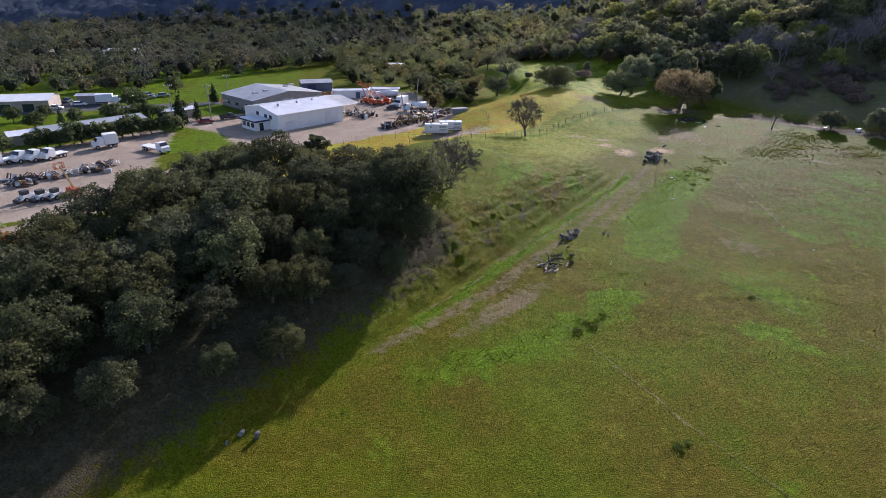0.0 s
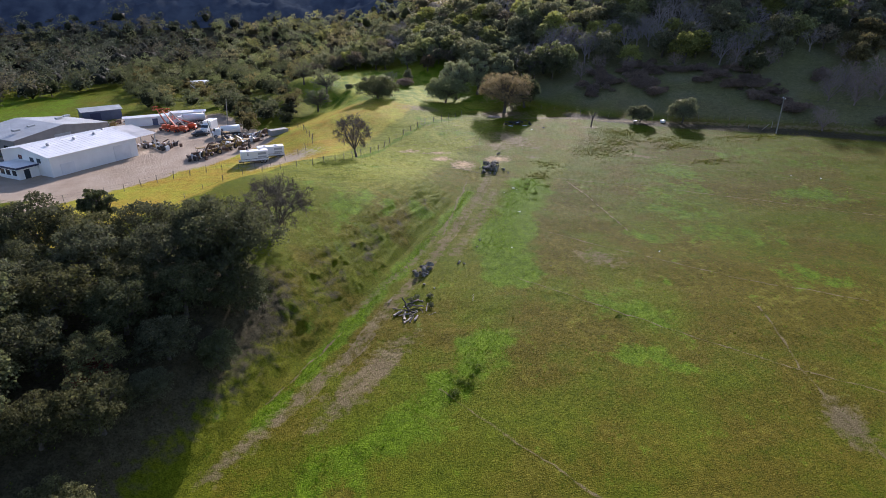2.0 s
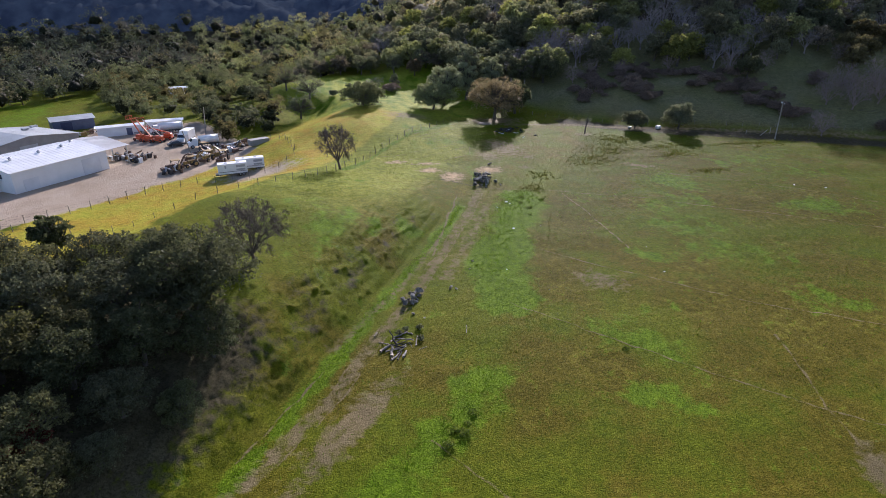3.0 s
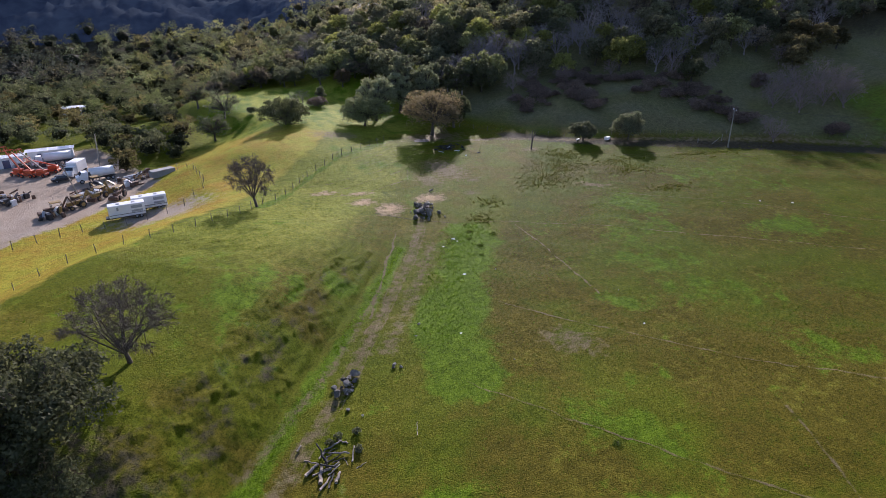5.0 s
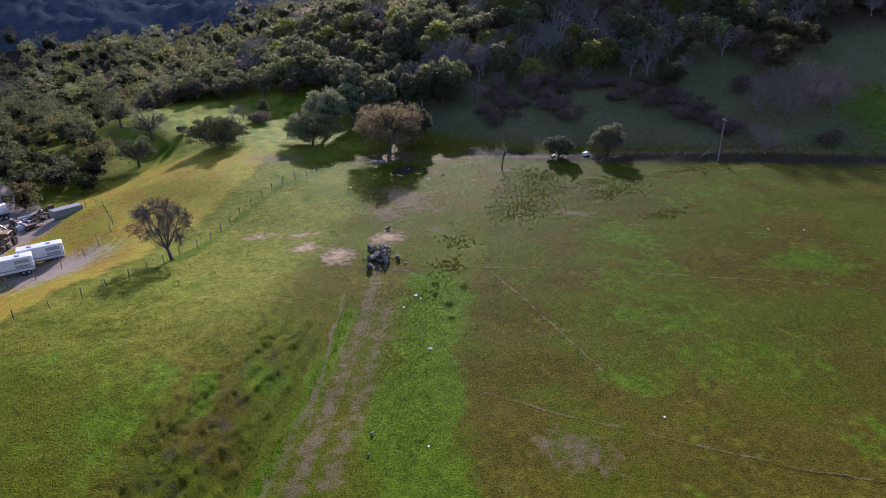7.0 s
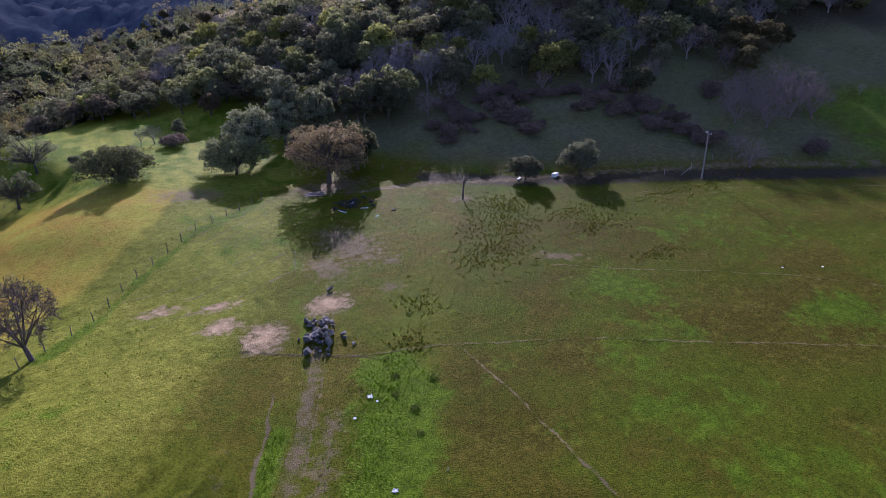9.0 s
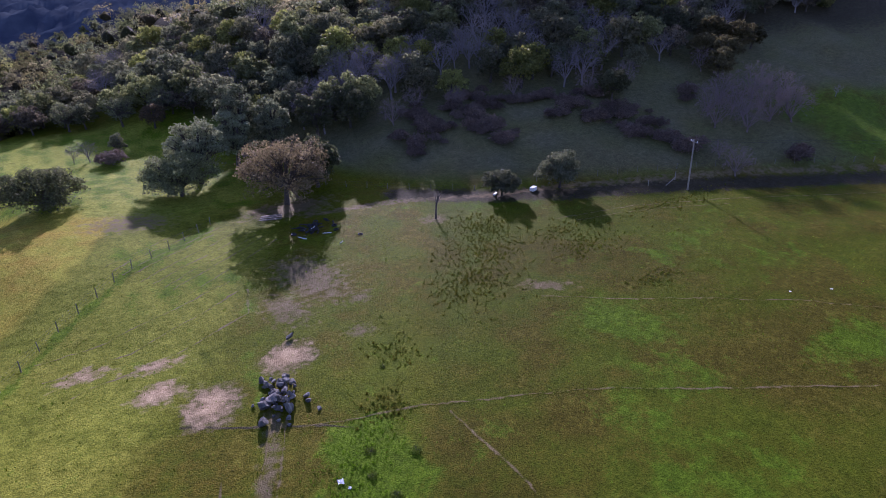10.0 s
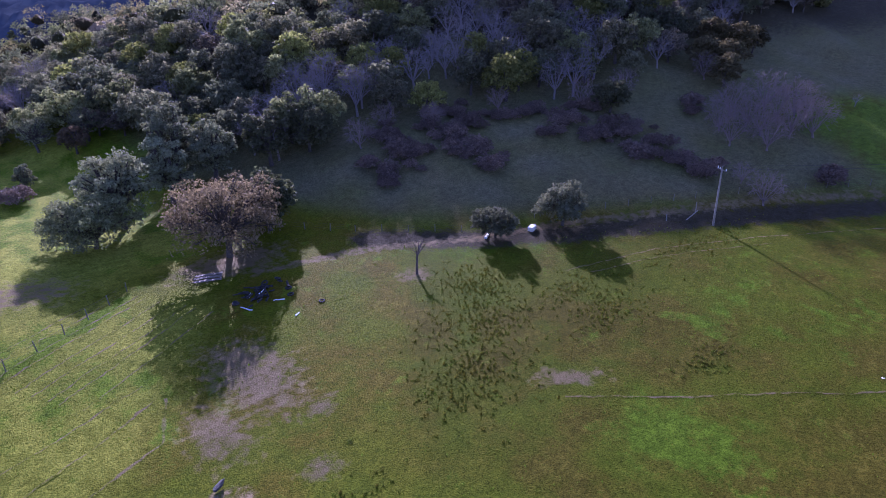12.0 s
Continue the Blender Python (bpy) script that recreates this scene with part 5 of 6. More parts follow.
rs = np.random.RandomState(90)
bank = []
for _ in range(900):
    u, s = rs.uniform(-14, 68), abs(rs.normal()) * 3.2 + 0.2
    if wave(u, s * 3, 6, 41) * 0.4 + rs.rand() > 0.4:
        bank.append((*along_to(u, s), rs.uniform(0.5, 1.25)))
tufts("bank_weeds", "rough weeds and clods on the steep bank", bank, 91, 9, 0.09, WEED, [(1.3, 1.5, 0.8), (1.0, 1.1, 0.7), (1.2, 1.1, 0.8), (1.4, 1.8, 0.7)])
thorn = []
for cx, cy, rx, ry, n in ((90, 149, 5, 5, 120), (84, 142, 6, 5, 120), (76, 135, 6, 5, 110), (98, 134, 6, 3, 70), (99, 140, 6, 3, 60), (97, 121, 4, 2, 30), (60, 129, 2.5, 3, 28), (54.5, 122.5, 2.5, 2, 26), (127, 135, 10, 2, 60), (118, 137, 7, 1.5, 30)):
    for _ in range(3 * n):
        thorn.append((cx + rx * rs.normal() * 0.62, cy + ry * rs.normal() * 0.62, rs.uniform(0.6, 1.2)))
tufts("thistle_stalks", "dry brown-green thistle stalks standing in the meadow", thorn, 92, 14, 0.24, WEED, [(1.2, 1.1, 0.9), (1.0, 1.1, 0.8), (1.4, 1.15, 0.9)])
grass = []
for _ in range(26000):
    x, y = rs.uniform(-30, 130), rs.uniform(38, 165)
    if uphill(x, y) < -4 and along(x, y)[1] < 30:
        grass.append((x, y, rs.uniform(0.5, 1.3)))
tufts("grass_tufts", "short tufts of winter grass over the meadow", grass, 93, 4, 0.17, WEED, [(1.3, 1.9, 0.6), (1.1, 1.5, 0.5), (1.5, 1.4, 0.7), (0.9, 1.1, 0.5)])
leafy = []
for pts, w, n in (([(33, 91), (39, 104), (47, 116), (52, 121)], 3.0, 2600), ([(-2, 52), (8, 57), (18, 63), (24, 70)], 2.0, 900), ([(-3.4, 61.6), (8.5, 77.7), (20.4, 93.8), (32.2, 109.9), (37, 117)], 0.6, 1100)):
    p = np.array(pts)
    for _ in range(n):
        k = rs.uniform(0, len(p) - 1)
        i = int(k)
        q = p[i] + (p[i + 1] - p[i]) * (k - i)
        leafy.append((q[0] + w * rs.normal() * 0.7, q[1] + w * rs.normal() * 0.7, rs.uniform(0.5, 1.3)))
tufts("lush_weeds", "bright green leafy weeds beside the track", leafy, 94, 6, 0.16, WEED, [(1.5, 2.3, 0.5), (1.2, 1.9, 0.4), (1.7, 2.5, 0.6)])
for i, (x, y, k) in enumerate([(53.2, 115.6, 1.1), (49.1, 112.6, 1.0), (49.9, 118, 1.0), (48.6, 115.5, 0.9), (57.3, 127.6, 0.8), (16.3, 60.7, 1.2), (20, 64.2, 1.0), (18.2, 61.6, 1.3), (17.4, 62.4, 0.9), (19, 63, 0.8), (47.8, 109.5, 0.7), (33, 60, 0.5), (41, 69, 0.9), (22, 42, 1.2), (23, 42.6, 0.9), (62.4, 136.2, 0.6), (66, 96, 0.5)]):
    set_at(leafy_tree("weed_clump", "dark grey-green weed clump in the meadow", "weed", 500 + i, 0.5, 1.7, 260, 0.17, WEED, stem=0.012, group="weed clumps in the meadow", tint=(1.3, 1.5, 1.2)), x, y, 40 * i, k * 0.65)

# gully that drains across the track below the boulder heap
lane("gully", "narrow eroded gully crossing below the boulder heap", [(37.5, 130.6), (38.9, 129.6), (40.6, 128.5), (42.1, 127.6), (44.1, 126.6)], 0.34, 180, 1.1, 0.02, "duff_and_shade")
lane("gully", "shallow grassy gully running on from the boulder heap", [(45.5, 125.6), (47.6, 124.1), (51.3, 120.9)], 0.18, 181, 0.8, 0.02, "duff_and_shade")
lane("gully", "dark eroded ditch beside the upper track", [(38.2, 122.5), (36.2, 118.3), (34.0, 114.2), (30.4, 107.2), (28.0, 102.6), (26.2, 98.9)], 0.32, 182, 1.0, 0.01)

# ---- the yard ----
YARD_TURN = math.degrees(math.atan2(0.747, 0.665))
white_hall = shed("white_warehouse", "long white metal warehouse with a low ribbed roof", (-45.8, 154.6, 3.9), YARD_TURN, 21.5, 17, 4.6, 6.0, WHITE, WHITE_ROOF)
grey_hall = shed("grey_warehouse", "wide grey metal warehouse with a shallow gable roof", (-60, 178, 3.9), YARD_TURN, 25.5, 19, 3.9, 5.6, GREY_WALL, GREY_ROOF, True)

# gable windows, doors and vents of the white warehouse
def panel(name, parent, x0, x1, z0, z1, mat, side="x", out=0.05, depth=0.08, y=0.0, label=""):
    """A flat fitting on the long wall (side x) or on the end wall (side y)."""
    bm = bmesh.new()
    if side == "x":
        box(bm, x0, y - out, z0, x1, y + depth - out, z1, 0.01)
    else:
        box(bm, y - out, x0, z0, y + depth - out, x1, z1, 0.01)
    return part(name, bm, mat, parent, label)


panel("roller_door", white_hall, 15.2, 19.6, 0.05, 3.7, WHITE_ROOF, label="closed white roller door")
panel("side_door", white_hall, 2.0, 5.2, 0.05, 2.6, WHITE_ROOF)
for y0, z0 in ((3.2, 2.9), (5.6, 2.9), (9.6, 3.1)):
    w = panel("window", white_hall, y0, y0 + 1.3, z0, z0 + 1.0, GLASS, "y", 0.06)
    panel("window_sill", w, y0 - 0.1, y0 + 1.4, z0 - 0.12, z0 - 0.02, WHITE, "y", 0.1)
for k, (x, y) in enumerate(((4, 6.0), (10.5, 6.5), (16, 7.0), (20, 9.5))):
    bm = bmesh.new()
    bmesh.ops.create_cone(bm, cap_ends=True, segments=10, radius1=0.28, radius2=0.28, depth=0.7, matrix=Matrix.Translation((x, y, 5.75)))
    bmesh.ops.create_cone(bm, cap_ends=True, segments=10, radius1=0.48, radius2=0.1, depth=0.3, matrix=Matrix.Translation((x, y, 6.2)))
    part("roof_vent", bm, STEEL, white_hall)
bm = bmesh.new()
box(bm, -4.4, 4.5, 0, -0.05, 11.5, 2.7)
porch = part("porch", bm, WHITE, white_hall)
bm = bmesh.new()
box(bm, -4.9, 4.0, 2.72, -0.06, 12, 2.98, 0.03)
part("porch_roof", bm, WHITE_ROOF, porch)
bm = bmesh.new()
box(bm, -4.98, 3.92, 2.5, -4.9, 12.08, 2.9), box(bm, -4.9, 3.92, 2.5, -0.1, 4.0, 2.9)
part("fascia", bm, NAVY, porch, "dark blue fascia board")
for y0 in (5.2, 7.4, 9.4):
    panel("window", porch, y0, y0 + 1.4, 0.9, 2.1, GLASS, "y", 0.04, 0.08, -4.4)
panel("door", porch, -3.2, -2.0, 0.05, 2.1, GLASS, "x", 0.04, 0.08, 4.5)
# open canopy at the far end
bm = bmesh.new()
for i in range(15):
    for x in (21.6, 27.5):
        bm.verts.new((x, -0.4 + 17.6 * i / 14, 4.55 + 1.35 * (1 - abs(i - 7) / 7) + 0.05 * (i % 2)))
bm.verts.ensure_lookup_table()
for i in range(14):
    bm.faces.new([bm.verts[2 * i], bm.verts[2 * i + 1], bm.verts[2 * i + 3], bm.verts[2 * i + 2]])
bmesh.ops.solidify(bm, geom=bm.faces[:], thickness=0.08)
canopy = part("canopy", bm, WHITE_ROOF, white_hall, "open white lean-to roof on posts")
for y in (0.2, 5.5, 11, 16.4):
    bm = bmesh.new()
    box(bm, 27.0, y - 0.1, -0.1, 27.2, y + 0.1, 4.6)
    part("post", bm, STEEL, canopy)

for x in (4, 9, 14, 19, 22):
    bm = bmesh.new()
    box(bm, x - 0.9, 3 + 0.4 * x, 5.0, x + 0.9, 4.0 + 0.4 * x, 5.5, 0.1)
    part("roof_vent", bm, STEEL, grey_hall)
panel("roller_door", grey_hall, 10, 14.5, 0.05, 3.4, GREY_ROOF)
for y0 in (3, 9, 14):
    panel("window", grey_hall, y0, y0 + 1.6, 1.2, 2.3, GLASS, "y", 0.06)


def small_shed(name, label, at, turn, long, deep, high, wall, roof, doors=()):
    ob = shed(name, label, at, turn, long, deep, high, high + deep * 0.09, wall, roof)
    for x0, x1, z1, mat in doors:
        panel("door", ob, x0, x1, 0.05, z1, mat)
    return ob


small_shed("blue_shed", "blue-walled metal shed with a pale roof", (-55, 219.5, 3.9), 22, 11, 8, 3.2, BLUE, GREY_ROOF, [(2, 5, 2.6, NAVY)])
small_shed("portable_office", "long white portable office with a blue door", (-41, 207.5, 3.9), 12, 12, 3.2, 2.8, WHITE, WHITE_ROOF, [(7.5, 9, 2.1, BLUE)])
small_shed("portable_office", "white portable office behind the boom lifts", (-29, 213.5, 3.9), 4, 10, 3.2, 2.8, WHITE, WHITE_ROOF, [(2, 3, 2.1, BLUE)])
small_shed("long_workshop", "long low workshop with a pale metal roof", (-97, 136.5, 3.9), 51, 24, 7, 3.0, GREY_WALL, GREY_ROOF, [(3, 6, 2.4, TAN_WALL), (10, 13, 2.4, TAN_WALL)])
small_shed("small_store", "small store with a white sheet roof", (-103, 133, 3.9), 45, 5, 6, 2.6, TAN_WALL, WHITE_ROOF)
small_shed("flat_store", "store building with a broad white roof", (-146, 166, 3.9), 18, 27, 12, 3.4, TAN_WALL, WHITE_ROOF, [(20, 23, 2.4, GLASS), (14, 17, 2.4, GLASS)])
small_shed("green_shed", "small dark shed beside the store", (-119, 186, 3.9), 10, 9, 4, 2.8, GREY_WALL, GREY_ROOF)
small_shed("roadside_shed", "small pale shed half hidden by cypress trees", (-82, 165, 3.9), 40, 9, 5, 2.6, TAN_WALL, WHITE_ROOF)
for i, (x, y, t, l, d, roof) in enumerate(((-180, 312, 20, 18, 8, WHITE_ROOF), (-160, 318, -10, 12, 8, GREY_ROOF), (-205, 300, 30, 12, 9, TAN_WALL), (-240, 300, 10, 13, 8, GREY_ROOF), (-150, 345, 60, 14, 8, TAN_WALL), (-72, 470, 10, 12, 8, WHITE_ROOF), (-30, 285, 0, 7, 4, WHITE_ROOF))):
    small_shed("valley_house", "low house among the trees of the valley", (x, y, ground_at(x, y) - 0.2), t, l, d, 3.0, TAN_WALL if i % 2 else WHITE, roof, [(2, 4, 2.1, GLASS), (6, 8, 2.1, GLASS)])


# ---- vehicles and machines ----
def wheel(parent, x, y, r, w=0.24, rim=STEEL):
    bm = bmesh.new()
    bmesh.ops.create_cone(bm, cap_ends=True, segments=14, radius1=r, radius2=r, depth=w, matrix=Matrix.Translation((x, y, r)) @ Matrix.Rotation(radians(90), 4, "X"))
    bmesh.ops.bevel(bm, geom=[e for e in bm.edges if abs(e.verts[0].co.y - e.verts[1].co.y) < 1e-4 and len(e.link_faces) == 2], offset=0.04, segments=1, affect="EDGES")
    t = part("wheel", bm, BLACK, parent)
    side = w / 2 + 0.012 if y > 0 else -w / 2 - 0.012
    bm = bmesh.new()
    bmesh.ops.create_cone(bm, cap_ends=True, segments=12, radius1=r * 0.55, radius2=r * 0.5, depth=0.02, matrix=Matrix.Translation((x, y + side, r)) @ Matrix.Rotation(radians(90), 4, "X"))
    part("rim", bm, rim, t)


def loft(bm, profile, half, inset=None):
    """A body from a side outline (x, z, share of half width)."""
    left = [bm.verts.new((x, -half * k, z)) for x, z, k in profile]
    right = [bm.verts.new((x, half * k, z)) for x, z, k in profile]
    n = len(profile)
    bm.faces.new(left), bm.faces.new(right[::-1])
    for i in range(n):
        bm.faces.new([left[i], right[i], right[(i + 1) % n], left[(i + 1) % n]])
    bmesh.ops.recalc_face_normals(bm, faces=bm.faces)
    return bm


def car(name, label, x, y, turn, paint, kind="car"):
    root = thing(name, label, "car", at=(x, y, ground_at(x, y)), turn=turn)
    long = 4.5 if kind == "car" else 5.4
    h = long / 2
    part("body", loft(bmesh.new(), [(-h, 0.35, 0.9), (-h, 0.85, 0.95), (-h + 0.9, 0.95, 1), (h - 1.2, 0.95, 1), (h - 0.1, 0.75, 0.92), (h, 0.4, 0.9)], 0.9), paint, root)
    top = [(-h + 0.6, 0.96, 0.95), (-h + 1.1, 1.42, 0.8), (0.4, 1.45, 0.8), (1.1, 0.96, 0.95)] if kind == "car" else [(-0.5, 0.96, 0.95), (-0.3, 1.7, 0.82), (0.8, 1.7, 0.82), (1.4, 0.96, 0.95)]
    part("window", loft(bmesh.new(), top, 0.88), GLASS, root)
    z = top[1][1]
    bm = bmesh.new()
    box(bm, top[1][0] - 0.05, -0.72, z + 0.004, top[2][0] + 0.05, 0.72, z + 0.06, 0.02)
    part("roof", bm, paint, root)
    if kind == "pickup":
        bm = bmesh.new()
        box(bm, -h + 0.1, -0.7, 0.97, -0.6, 0.7, 1.02)
        part("bed", bm, DARK_METAL, root)
        for s in (-1, 1):
            bm = bmesh.new()
            box(bm, -h, s * 0.82 - 0.05, 0.9, -0.55, s * 0.82 + 0.05, 1.3, 0.02)
            part("bed_side", bm, paint, root)
    for wx in (-h + 0.85, h - 0.9):
        for wy in (-0.82, 0.82):
            wheel(root, wx, wy, 0.33 if kind == "car" else 0.38)
    return root


def truck(name, label, x, y, turn, paint, load="flat", long=7.5):
    root = thing(name, label, "truck", at=(x, y, ground_at(x, y)), turn=turn)
    h = long / 2
    part("cab", loft(bmesh.new(), [(h - 2.4, 0.7, 1), (h - 2.4, 2.5, 0.92), (h - 1.2, 2.55, 0.9), (h - 0.75, 1.75, 0.95), (h, 1.55, 0.92), (h, 0.6, 0.95)], 1.1), paint, root)
    part("windscreen", loft(bmesh.new(), [(h - 1.14, 2.46, 0.82), (h - 0.72, 1.80, 0.9), (h - 0.66, 1.80, 0.9), (h - 1.08, 2.46, 0.82)], 1.1), GLASS, root)
    bm = bmesh.new()
    box(bm, -h, -0.45, 0.65, h - 0.6, 0.45, 0.9)
    part("chassis", bm, DARK_METAL, root)
    bm = bmesh.new()
    if load == "flat":
        box(bm, -h, -1.2, 0.95, h - 2.6, 1.2, 1.15, 0.03)
        part("flatbed", bm, paint, root)
    elif load == "box":
        box(bm, -h, -1.2, 0.95, h - 2.5, 1.2, 3.3, 0.04)
        part("box", bm, WHITE, root)
    elif load == "tank":
        bmesh.ops.create_cone(bm, cap_ends=True, segments=16, radius1=1.05, radius2=1.05, depth=long - 3, matrix=Matrix.Translation((-1.3, 0, 2.0)) @ Matrix.Rotation(radians(90), 4, "Y"))
        part("tank", bm, WHITE, root, smooth=True)
    else:
        bm.free()
    for wx in (-h + 0.8, -h + 1.8, h - 0.9):
        for wy in (-1.0, 1.0):
            wheel(root, wx, wy, 0.48, 0.3)
    return root


def camp_trailer(label, x, y, turn):
    root = thing("white_trailer", label, "trailer", at=(x, y, ground_at(x, y)), turn=turn)
    bm = bmesh.new()
    box(bm, 0, -1.3, 0.75, 8.4, 1.3, 3.3, 0.08)
    body = part("body", bm, WHITE, root)
    for s in (-1, 1):
        bm = bmesh.new()
        box(bm, 0.05, s * 1.315 - 0.012, 1.25, 8.35, s * 1.315 + 0.012, 1.40)
        part("stripe", bm, GREY_WALL, body)
        for x0, x1, z0, z1 in ((5.2, 7.8, 2.3, 2.9), (5.2, 7.8, 1.5, 1.95), (1.9, 2.4, 2.2, 2.9)):
            bm = bmesh.new()
            box(bm, x0, s * 1.33 - 0.03, z0, x1, s * 1.33 + 0.03, z1, 0.01)
            part("louvre", bm, GREY_ROOF, body, "grey louvred panel")
    for z0, z1 in ((2.3, 2.95), (1.45, 1.95)):
        bm = bmesh.new()
        box(bm, 8.38, -0.9, z0, 8.45, 0.9, z1, 0.01)
        part("louvre", bm, GREY_ROOF, body, "grey louvred panel")
    for x0 in (2.0, 5.5):
        bm = bmesh.new()
        box(bm, x0, -0.4, 3.3, x0 + 0.8, 0.4, 3.42, 0.02)
        part("roof_hatch", bm, GREY_ROOF, body)
    bm = bmesh.new()
    box(bm, -0.8, -0.9, 0.5, 8.2, 0.9, 0.78)
    part("chassis", bm, DARK_METAL, root)
    for wx in (6.2, 7.2):
        for wy in (-1.15, 1.15):
            wheel(root, wx, wy, 0.46, 0.28)
    bm = bmesh.new()
    box(bm, 0.5, -0.8, 0, 0.62, -0.65, 0.6), box(bm, 0.5, 0.65, 0, 0.62, 0.8, 0.6)
    part("landing_leg", bm, DARK_METAL, root)
    root.matrix_world = root.matrix_world @ Matrix.Diagonal((0.74, 0.84, 0.9, 1))
    return root


def beam(bm, a, b, w):
    a, b = Vector(a), Vector(b)
    m = Matrix.Translation((a + b) / 2) @ (b - a).to_track_quat("Z", "Y").to_matrix().to_4x4() @ Matrix.Diagonal((w, w, (b - a).length, 1))
    bmesh.ops.create_cube(bm, size=1, matrix=m)
    return bm


def boom_lift(label, x, y, turn, paint, reach=9.0, rise=45, boom_mat=None):
    root = thing("boom_lift", label, "boom lift", "machines in the yard", at=(x, y, ground_at(x, y)), turn=turn)
    bm = bmesh.new()
    box(bm, -1.7, -0.95, 0.55, 1.7, 0.95, 1.05, 0.06)
    part("chassis", bm, paint, root)
    bm = bmesh.new()
    box(bm, -1.6, -0.8, 1.08, 0.9, 0.8, 2.1, 0.12)
    part("turret", bm, paint, root)
    a = Vector((-1.0, 0, 2.1))
    d = Vector((math.cos(radians(rise)), 0, math.sin(radians(rise))))
    boom = part("boom", beam(bmesh.new(), a, a + d * reach * 0.6, 0.34), boom_mat or paint, root)
    part("inner_boom", beam(bmesh.new(), a + d * reach * 0.55, a + d * reach, 0.24), boom_mat or paint, boom)
    tip = a + d * reach
    bm = bmesh.new()
    for p, q in (((0, -0.9, -0.6), (0, 0.9, -0.6)), ((0.8, -0.9, -0.6), (0.8, 0.9, -0.6)), ((0, -0.9, 0.5), (0, 0.9, 0.5)), ((0.8, -0.9, 0.5), (0.8, 0.9, 0.5)), ((0, -0.9, -0.6), (0, -0.9, 0.5)), ((0, 0.9, -0.6), (0, 0.9, 0.5)), ((0.8, -0.9, -0.6), (0.8, -0.9, 0.5)), ((0.8, 0.9, -0.6), (0.8, 0.9, 0.5)), ((0, -0.9, -0.6), (0.8, -0.9, -0.6)), ((0, 0.9, -0.6), (0.8, 0.9, -0.6)), ((0, -0.9, 0.5), (0.8, -0.9, 0.5)), ((0, 0.9, 0.5), (0.8, 0.9, 0.5))):
        beam(bm, tip + Vector(p), tip + Vector(q), 0.1)
    part("basket", bm, paint, root)
    for wx in (-1.3, 1.3):
        for wy in (-1.0, 1.0):
            wheel(root, wx, wy, 0.52, 0.36, paint)
    root.matrix_world = root.matrix_world @ Matrix.Scale(0.85, 4)
    return root


def tractor(label, x, y, turn, paint):
    root = thing("old_tractor", label, "tractor", "machines in the yard", at=(x, y, ground_at(x, y)), turn=turn)
    bm = bmesh.new()
    box(bm, -0.8, -0.4, 0.8, 2.0, 0.4, 1.5, 0.08)
    part("engine_hood", bm, paint, root)
    bm = bmesh.new()
    box(bm, -1.2, -0.75, 2.35, 0.7, 0.75, 2.5, 0.04)
    part("canopy", bm, YELLOW, root)
    for px in (-1.1, 0.6):
        for py in (-0.65, 0.65):
            part("post", beam(bmesh.new(), (px, py, 0.9), (px, py, 2.4), 0.08), DARK_METAL, root)
    arm = part("arm", beam(bmesh.new(), (-1.2, 0, 1.2), (-2.4, 0, 3.0), 0.28), paint, root)
    part("dipper", beam(bmesh.new(), (-2.4, 0, 3.0), (-3.2, 0, 1.0), 0.2), paint, arm)
    bm = bmesh.new()
    box(bm, 2.3, -0.95, 0.2, 3.0, 0.95, 0.95, 0.1)
    part("bucket", bm, RUST, root)
    for wx, r in ((-0.6, 0.72), (1.6, 0.45)):
        for wy in (-0.85, 0.85):
            wheel(root, wx, wy, r, 0.36, paint)
    return root


def skid_steer(label, x, y, turn):
    root = thing("skid_steer", label, "loader", "machines in the lower yard", at=(x, y, ground_at(x, y)), turn=turn)
    bm = bmesh.new()
    box(bm, -1.4, -0.55, 0.35, 0.9, 0.55, 1.2, 0.08)
    part("body", bm, WHITE, root)
    bm = bmesh.new()
    box(bm, -0.5, -0.5, 1.22, 0.8, 0.5, 2.0, 0.06)
    part("cab", bm, DARK_METAL, root)
    for s in (-1, 1):
        part("lift_arm", beam(bmesh.new(), (-1.2, s * 0.72, 1.6), (1.5, s * 0.72, 0.6), 0.16), WHITE, root)
    bm = bmesh.new()
    box(bm, 1.4, -0.85, 0.1, 2.0, 0.85, 0.65, 0.08)
    part("bucket", bm, DARK_METAL, root)
    for wx in (-0.8, 0.5):
        for wy in (-0.72, 0.72):
            wheel(root, wx, wy, 0.4, 0.26)
    return root


